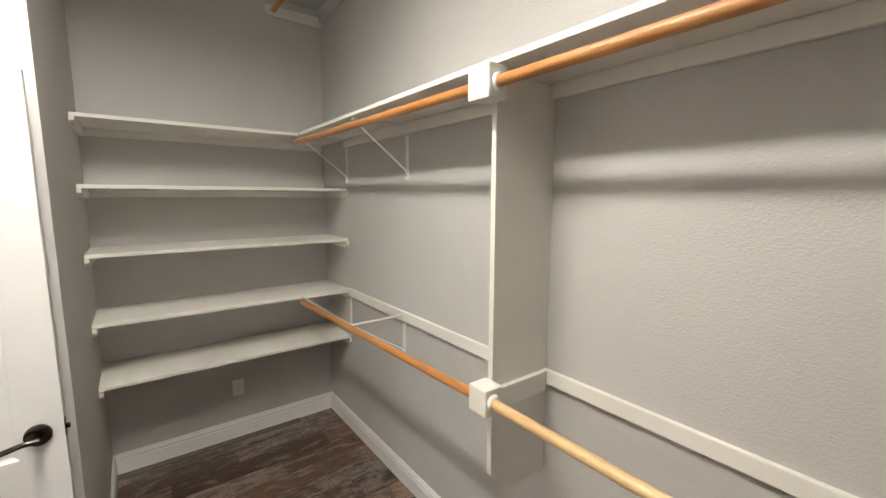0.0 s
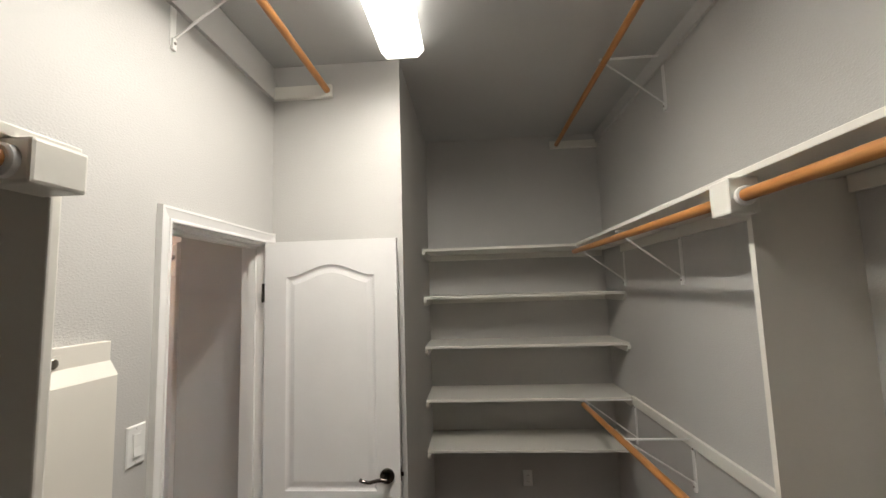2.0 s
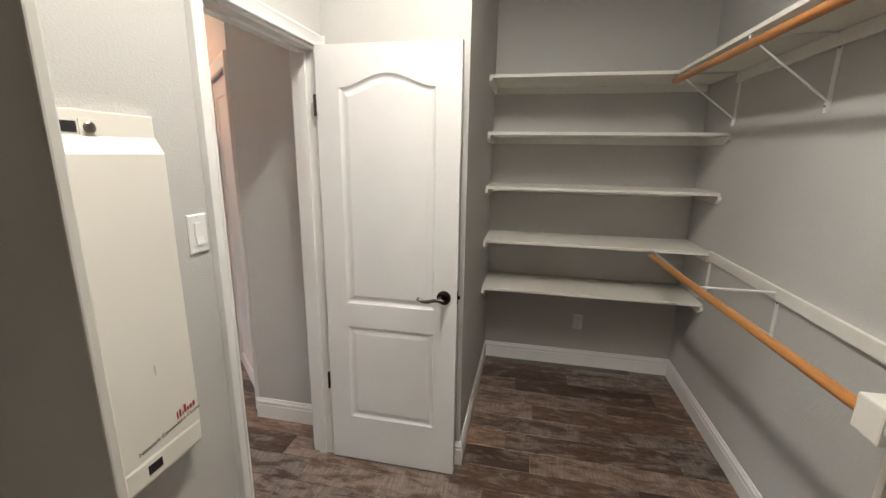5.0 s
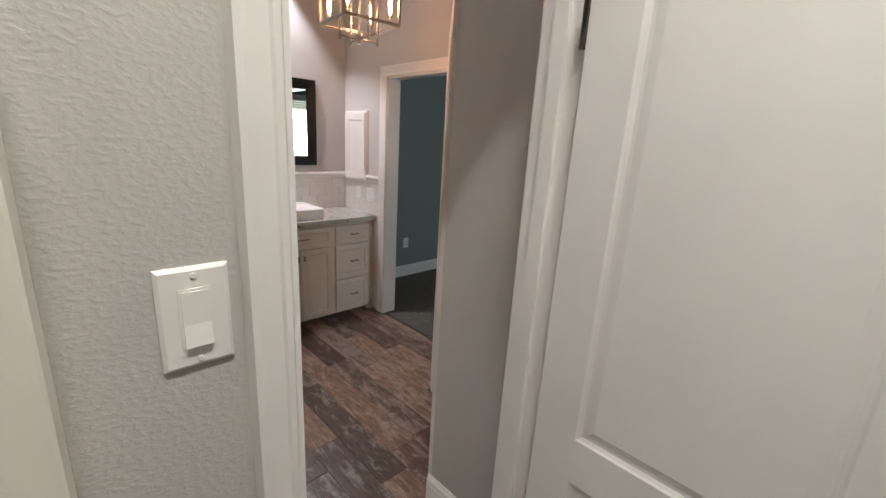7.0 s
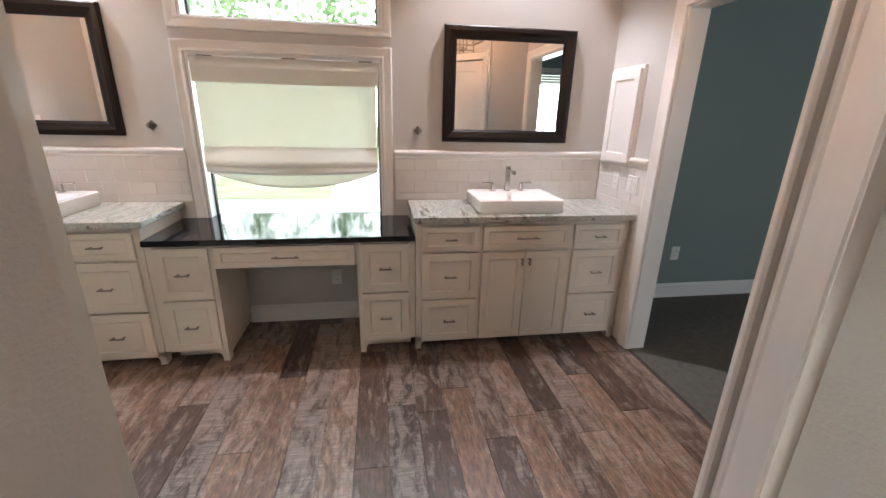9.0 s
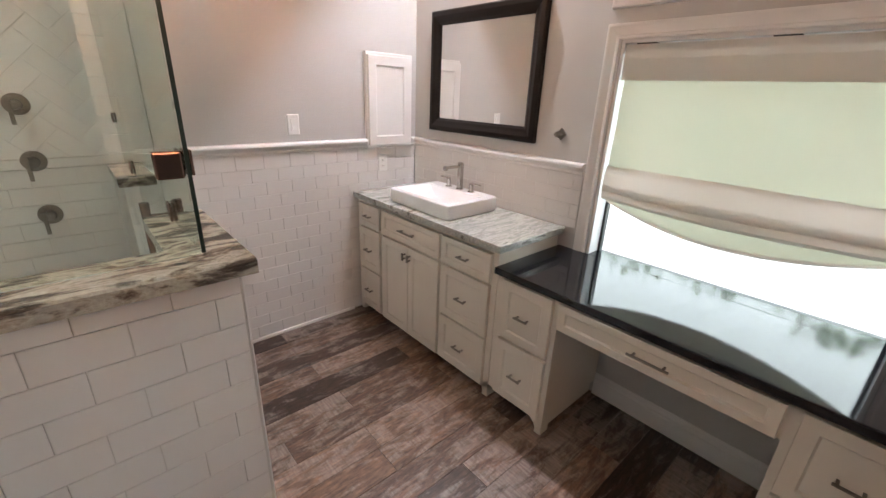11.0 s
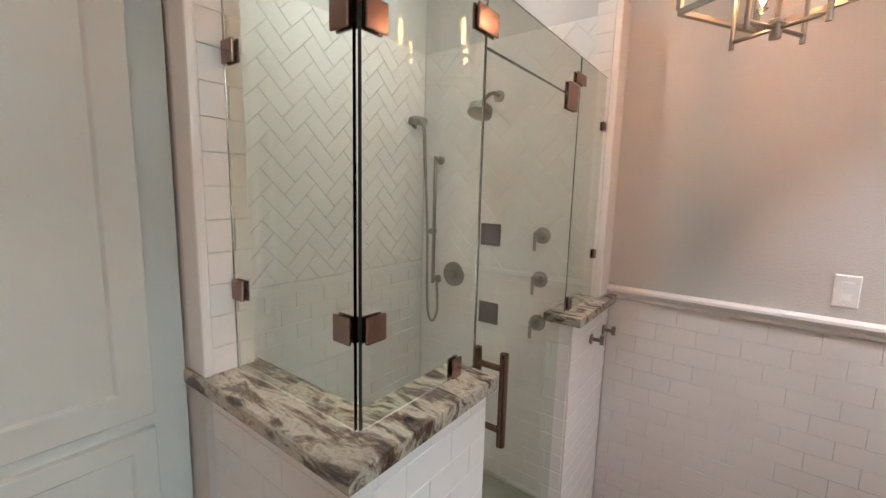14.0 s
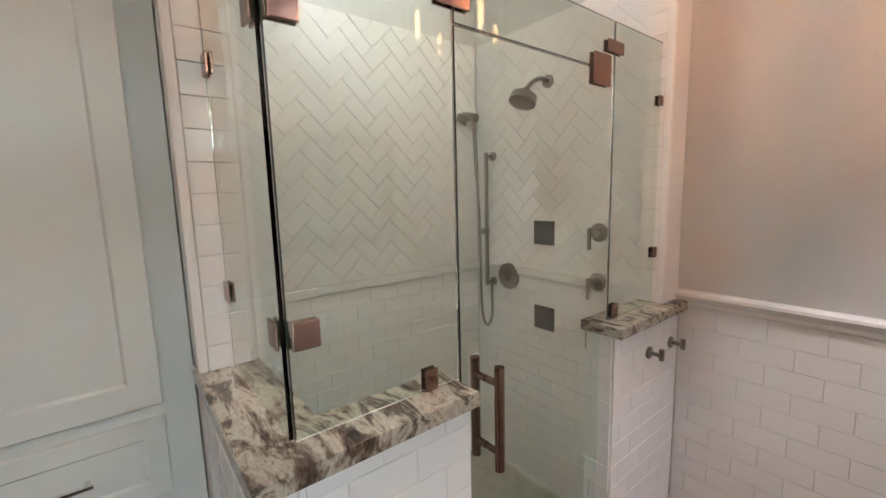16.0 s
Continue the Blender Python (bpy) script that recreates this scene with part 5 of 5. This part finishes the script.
# added area lamp outside, out of view, standing in for sky light on the window
lamp("sky_through_window", "AREA", (-5.6, 0.9, 4.4), 195, (0.72, 0.9, 1.0), 2.0, (-3.8, 0.9, 1.9), 2.4)
t = thing("recessed_light", (-1.42, -0.45, TOP), "small white recessed downlight above the shower, lit", "recessed light", "recessed lights")
part("ring", disc(nb(), (-1.42, -0.45, TOP), (0, 0, -1), 0.065, 0.006), TRIM, t, smooth=True)
part("lens", disc(nb(), (-1.42, -0.45, TOP - 0.0062), (0, 0, -1), 0.045, 0.002), glow("lit_shower_lens", (1, 0.95, 0.9), 4), t, "glowing lens", smooth=True)
lamp("shower_downlight", "AREA", (-1.42, -0.45, TOP - 0.012), 8.0, (0.95, 1.0, 0.98), 0.06, (-1.42, -0.449, 0), 0.06)
# added fill lamp just inside the blind, in place of the bedroom window's daylight
lamp("bedroom_daylight", "AREA", (0.8, 4.8, 1.5), 23, (0.85, 0.93, 1.0), 1.2, (-3, 4.8, 1.0), 1.0)
bw = thing("window_3", (0.94, 4.8, 0.9), "bedroom window with white slatted blind", "window")
bw["kind"] = "structure"
part("window_frame", boxes((0.87, 0.9, 4.22, 4.3, 0.82, 2.28), (0.87, 0.9, 5.3, 5.38, 0.82, 2.28), (0.87, 0.9, 4.3, 5.3, 2.2, 2.28), (0.87, 0.9, 4.3, 5.3, 0.82, 0.9), (0.93, 0.96, 4.3, 5.3, 1.52, 1.58)), TRIM, bw)
bl_ = nb()
for k in range(30):
    z = 0.92 + k * 0.043
    rings(bl_, [[Vector((0.905, y, z)), Vector((0.935, y, z + 0.03)), Vector((0.936, y, z + 0.032)), Vector((0.904, y, z + 0.002))] for y in (4.31, 5.29)])
part("blind", bl_, TRIM, bw, "white slatted blind")

# ---- outside ----
GRASS = mat("lawn", (0.3, 0.4, 0.2), 0.95, bump=0.8, scale=60, vary=0.3, vscale=1.5)
structure("ground", boxes((-60, 60, -40, 60, -0.35, -0.25)), GRASS, "sunlit green lawn outside", "lawn")
structure("ground_lawn", boxes((-12.5, -9.5, -9, 0.4, -0.24, -0.215)), GRASS, "strip of sunlit lawn by the drive", "lawn")
structure("road", boxes((-16.5, -4.3, -40, 45, -0.26, -0.235)), mat("pale_concrete", (0.8, 0.78, 0.74), 0.9, bump=0.4, scale=30), "pale concrete drive outside", "driveway")
LEAF = mat("tree_leaf", (0.12, 0.2, 0.08), 0.7, vary=0.4, vscale=1.0)
lt = LEAF.node_tree
ltr2 = lt.nodes.new("ShaderNodeBsdfTranslucent")
ltr2.inputs[0].default_value = (0.45, 0.62, 0.34, 1)
lmx2 = lt.nodes.new("ShaderNodeMixShader")
lmx2.inputs[0].default_value = 0.5
lt.links.new(lt.nodes["Principled BSDF"].outputs[0], lmx2.inputs[1])
lt.links.new(ltr2.outputs[0], lmx2.inputs[2])
lt.links.new(lmx2.outputs[0], lt.nodes["Material Output"].inputs[0])
# added glowing board that whitens the sky and lights the leaves from behind
SKY_GLOW = glow("glowing_sky_board", (0.82, 0.95, 1.0), 4.0)
structure("backdrop", boxes((-59.5, -59, -60, 62, -0.25, 45)), SKY_GLOW, "added glowing board for the bright sky beyond the trees", "sky")
BARK = mat("tree_bark", (0.12, 0.09, 0.06), 0.9, bump=0.8, scale=30)


def tree(x, y, h=10.0, seed=0):
    rnd = random.Random(seed)
    t = thing("tree", (x, y, -0.26), "leafy tree on the lawn outside the window", "tree", "garden trees")
    bm = nb()
    base = Vector((x, y, -0.26))
    tube(bm, [base, base + Vector((0.05, 0.03, h * 0.3)), base + Vector((0.1, -0.05, h * 0.6))], 0.16, 9, [0.2, 0.14, 0.07])
    for k in range(6):
        v = rnd.uniform(0, 6.28)
        s = base + Vector((0.05, 0, h * rnd.uniform(0.3, 0.55)))
        tube(bm, [s, s + Vector((math.cos(v) * 1.0, math.sin(v) * 1.0, 0.7)), s + Vector((math.cos(v) * 1.8, math.sin(v) * 1.8, 1.6))], 0.05, 6, [0.07, 0.04, 0.015])
    part("trunk", bm, BARK, t)
    vs, fs = [], []
    for k in range(340):
        u, v, w = rnd.gauss(0, 1), rnd.gauss(0, 1), rnd.gauss(0, 1)
        n = max(0.1, (u * u + v * v + w * w) ** 0.5)
        R = rnd.uniform(0.5, 1.0) ** 0.6
        c = base + Vector((u / n * 2.7 * R, v / n * 2.7 * R, h * 0.72 + w / n * h * 0.27 * R))
        a = Vector((rnd.uniform(-1, 1), rnd.uniform(-1, 1), rnd.uniform(-1, 1))).normalized() * 0.2
        b = a.cross(Vector((rnd.uniform(-1, 1), rnd.uniform(-1, 1), rnd.uniform(-1, 1)))).normalized() * 0.17
        i = len(vs)
        vs += [c - a, c + b, c + a, c - b]
        fs.append((i, i + 1, i + 2, i + 3))
    me = bpy.data.meshes.new("crown")
    me.from_pydata([v - base for v in vs], [], fs)
    me.materials.append(LEAF)
    c = new("crown", me)
    c.parent = t


for k, (x, y) in enumerate(((-22.5, -2.6), (-23, 1.6), (-22.2, 5.6), (-24, 9.6), (-24, -7.0))):
    tree(x, y, 8.5 + (k % 3), k)


# ---- tiles and planks ----
def clip_poly(poly, axis, lim, keep_less):
    out = []
    for i, p in enumerate(poly):
        q = poly[(i + 1) % len(poly)]
        inp = (p[axis] <= lim) if keep_less else (p[axis] >= lim)
        inq = (q[axis] <= lim) if keep_less else (q[axis] >= lim)
        if inp:
            out.append(p)
        if inp != inq:
            s = (lim - p[axis]) / (q[axis] - p[axis])
            out.append((p[0] + (q[0] - p[0]) * s, p[1] + (q[1] - p[1]) * s))
    return out


mesh_cache = {}


def tile_piece(poly, to, parent, material, name="tile", thick=0.005, edge=0.0015):
    """One tile as a prism with eased edges; alike tiles share a mesh."""
    cx = sum(p[0] for p in poly) / len(poly)
    cy = sum(p[1] for p in poly) / len(poly)
    o = to(cx, cy, 0)
    loc = [(round(p[0] - cx, 4), round(p[1] - cy, 4)) for p in poly]
    key = (tuple(loc), tuple((to(1, 0, 0) - to(0, 0, 0)).to_tuple(1)), tuple((to(0, 0, 1) - to(0, 0, 0)).to_tuple(1)), material.name, thick)
    me = mesh_cache.get(key)
    if me is None:
        z = to(0, 0, 0)
        P = lambda u, v, d: to(u, v, d) - z
        n = len(loc)
        area = sum(loc[i][0] * loc[(i + 1) % n][1] - loc[(i + 1) % n][0] * loc[i][1] for i in range(n))
        pts = loc if area > 0 else loc[::-1]
        inn = inset(pts, edge)
        vs = [P(*p, 0.0) for p in pts] + [P(*p, thick - edge * 0.7) for p in pts] + [P(*p, thick) for p in inn]
        fs = [tuple(range(2 * n, 3 * n))]
        for a in (0, n):
            fs += [(a + i, a + (i + 1) % n, a + n + (i + 1) % n, a + n + i) for i in range(n)]
        if (P(1, 0, 0).cross(P(0, 1, 0))).dot(P(0, 0, 1)) < 0:
            fs = [f[::-1] for f in fs]
        me = bpy.data.meshes.new(name)
        me.from_pydata(vs, [], fs)
        me.materials.append(material)
        mesh_cache[key] = me
    ob = new(name, me)
    ob.location = o - where(parent)
    ob.parent = parent
    return ob


def subway(parent, to, u0, u1, v0, v1, start=0.0, tw=0.152, thh=0.076, gap=0.0015, first=0.0):
    """Running-bond tiles over a rectangle, cut at its edges; first: the height of the cut top course."""
    row = 0
    v = v1
    while v > v0 + 0.006:
        step = first if first and row == 0 else thh
        lo = max(v0, v - step + gap)
        off = start + (tw / 2 if row % 2 else 0)
        u = u0 - off
        while u < u1:
            a, b = max(u, u0), min(u + tw - gap, u1)
            if b - a > 0.006 and v - lo > 0.006:
                tile_piece(rect(a, b, lo, v), to, parent, TILE)
            u += tw
        v -= step
        row += 1


def herringbone(parent, to, u0, u1, v0, v1, tw=0.152, thh=0.076, gap=0.0016):
    """45-degree herringbone over a rectangle."""
    c = s = math.sqrt(0.5)
    W, L = thh, tw
    R = int(3.0 / W) + 6
    uc, vc = (u0 + u1) / 2, (v0 + v1) / 2
    for i in range(-R, R):
        for j in range(-R, R):
            m = (i - j) % 4
            # a lying tile starts where m is 0, an upright one where m is 3
            if m == 0:
                x0, y0, x1, y1 = i * W, j * W, i * W + L, j * W + W
            elif m == 3:
                x0, y0, x1, y1 = i * W, j * W, i * W + W, j * W + L
            else:
                continue
            x0, y0, x1, y1 = x0 + gap / 2, y0 + gap / 2, x1 - gap / 2, y1 - gap / 2
            poly = [((x * c - y * s) + uc, (x * s + y * c) + vc) for x, y in ((x0, y0), (x1, y0), (x1, y1), (x0, y1))]
            if max(p[0] for p in poly) < u0 or min(p[0] for p in poly) > u1 or max(p[1] for p in poly) < v0 or min(p[1] for p in poly) > v1:
                continue
            for ax, lim, less in ((0, u0, False), (0, u1, True), (1, v0, False), (1, v1, True)):
                poly = clip_poly(poly, ax, lim, less)
                if len(poly) < 3:
                    break
            if len(poly) < 3:
                continue
            clean = [p for k, p in enumerate(poly) if math.dist(p, poly[k - 1]) > 0.002]
            if len(clean) >= 3:
                area = abs(sum(clean[k][0] * clean[(k + 1) % len(clean)][1] - clean[(k + 1) % len(clean)][0] * clean[k][1] for k in range(len(clean)))) / 2
                if area > 1e-4:
                    tile_piece(clean, to, parent, TILE)


def backing(name, rows, label="pale grout bed behind the wall tiles"):
    return structure(name, boxes(*rows), GROUT, label, "tiled wall")


# wainscot, south wall
bk = backing("wainscot_south", [(XV, -2.12, YS, YS + 0.003, 0.0, 1.165)])
subway(bk, frame_of("y", YS + 0.003, 1), XV + 0.012, -2.125, 0.012, 1.165, 0.134, first=0.082)
structure("trim", boxes((-3.24, -2.125, YS + 0.008, YS + 0.02, 0.0, 0.02), bevel=0.004), TRIM, "white painted quarter-round at the floor", "base trim")
# backsplash on the window wall
bk = backing("wainscot_west", [(XV, XV + 0.003, YS + 0.012, W0 - 0.08, 0.86, 1.165), (XV, XV + 0.003, W1 + 0.08, YN - 0.012, 0.86, 1.165)])
subway(bk, frame_of("x", XV + 0.003, 1), YS + 0.012, W0 - 0.082, 0.89, 1.165, 0.05)
subway(bk, frame_of("x", XV + 0.003, 1), W1 + 0.082, YN - 0.012, 0.89, 1.165, 0.02)
# north wall beside the vanity
bk = backing("wainscot_north", [(XV, B0 - 0.08, YN - 0.003, YN, 0.0, 1.165)])
subway(bk, frame_of("y", YN - 0.003, -1), XV + 0.012, B0 - 0.082, 0.012, 1.165, 0.03)
# low shower walls
bk = backing("tiling_pony_north", [(PX, -1.535, 0.395, 0.398, 0.0, CAPZ)])
subway(bk, frame_of("y", 0.398, 1), PX, -1.535, 0.004, CAPZ - 0.002, 0.022, first=0.049)
bk = backing("tiling_pony_front", [(PX - 0.003, PX, -0.035, 0.403, 0.0, CAPZ), (PX - 0.003, PX, YS, -0.66, 0.0, CAPZ)])
subway(bk, frame_of("x", PX - 0.003, -1), -0.035, 0.352, 0.004, CAPZ - 0.002, 0.08, first=0.049)
structure("trim", boxes((PX - 0.009, PX - 0.003, 0.3535, 0.4045, 0.004, CAPZ - 0.001), bevel=0.0025), TILE, "white glazed bullnose edge", "tile trim")
subway(bk, frame_of("x", PX - 0.003, -1), YS + 0.012, -0.66, 0.004, CAPZ - 0.002, 0.03)
bk = backing("tiling_pony_end", [(PX, -2.02, -0.66, -0.657, 0.06, CAPZ), (PX, -2.02, -0.038, -0.035, 0.06, CAPZ)])
subway(bk, frame_of("y", -0.657, 1), PX, -2.02, 0.065, CAPZ - 0.002, 0.0)
# piers
bk = backing("tiling_jamb", [(-2.1, -2.02, -1.02, -1.017, CT, 2.43), (-2.103, -2.1, YS, -1.02, CT, 2.43)])
subway(bk, frame_of("y", -1.017, 1), -2.086, -2.012, CT, 2.42, 0.0, first=0.047)
structure("trim", boxes((-2.113, -2.088, -1.0165, -1.006, CT, 2.43), (-2.113, -2.1035, YS, -1.0175, CT, 2.43), bevel=0.004), TILE, "white glazed bullnose edge", "tile trim")
bk = backing("tiling_pier_north", [(-1.623, -1.62, 0.295, 0.42, CT, TOP)])
subway(bk, frame_of("x", -1.623, -1), 0.295, 0.40, CT, TOP - 0.002, 0.04, first=0.066)
structure("trim", boxes((-1.637, -1.55, 0.402, 0.424, CT, TOP - 0.002), bevel=0.007), TILE, "white glazed bullnose edge", "tile trim")
# shower walls
bk = backing("tiling_shower_south", [(-2.02, -0.98, YS, YS + 0.003, 0.0, 2.42)])
fs_ = frame_of("y", YS + 0.003, 1)
subway(bk, fs_, -2.02, -0.99, 0.012, 1.165, 0.03)
herringbone(bk, fs_, -2.02, -0.99, 1.21, 2.42)
bk = backing("tiling_shower_east", [(-0.983, -0.98, YS + 0.012, 0.30, 0.0, 2.42)])
fe_ = frame_of("x", -0.983, -1)
subway(bk, fe_, YS + 0.012, 0.295, 0.012, 1.165, 0.03)
herringbone(bk, fe_, YS + 0.012, 0.295, 1.21, 2.42)
bk = backing("tiling_shower_north", [(-1.62, -0.984, 0.297, 0.30, 0.0, 2.42)])
fn_ = frame_of("y", 0.297, -1)
subway(bk, fn_, -1.62, -0.992, 0.012, 1.165, 0.0)
structure("trim", boxes((-2.02, -0.99, YS + 0.003, YS + 0.016, 1.167, 1.208), (-0.996, -0.983, YS + 0.016, 0.29, 1.167, 1.208), bevel=0.004), TILE, "white glazed liner tile", "tile trim")

# floor planks along x
PW, PLN = 0.152, 0.915
rp = random.Random(7)
regions = [(XA, XR, YJ, YB), (XL, XR, YC, YJ), (-0.905, XL, D0, D1), (XH, -0.905, HS, HN), (-3.80, XH, YS, 0.30), (-3.80, XH, 0.30, YN - 0.0)]


def plank_rows():
    y = YC
    row = 0
    while y < YB:
        off = rp.uniform(0, PLN)
        y1 = y + PW
        spans = []
        # the stretches of this row that lie on visible floor
        c = (y + y1) / 2
        for x0, x1, a, b in ((XL if c < YJ else XA, XR, YC, YB), (XH, XL, HS - 0.05, HN + 0.05), (-3.80, XH, YS, YN)):
            lo, hi = max(y, a), min(y1, b)
            if hi - lo > 0.02:
                spans.append((x0, x1, lo, hi))
        spans.sort()
        merged = []
        for s in spans:
            if merged and abs(merged[-1][1] - s[0]) < 0.02:
                merged[-1] = (merged[-1][0], s[1], min(merged[-1][2], s[2]), max(merged[-1][3], s[3]))
            else:
                merged.append(s)
        for x0, x1, lo, hi in merged:
            k = math.floor((x0 - off) / PLN)
            x = off + k * PLN
            while x < x1:
                a, b = max(x, x0), min(x + PLN - 0.0025, x1)
                if b - a > 0.02:
                    yield a, b, lo, hi - 0.0025
                x += PLN
        y = y1
        row += 1


fl_to = lambda u, v, d: Vector((u, v, d - 0.004))
for a, b, lo, hi in plank_rows():
    tile_piece(rect(a, b, lo, hi), fl_to, slab, PLANK, "plank", 0.0045, 0.0012)
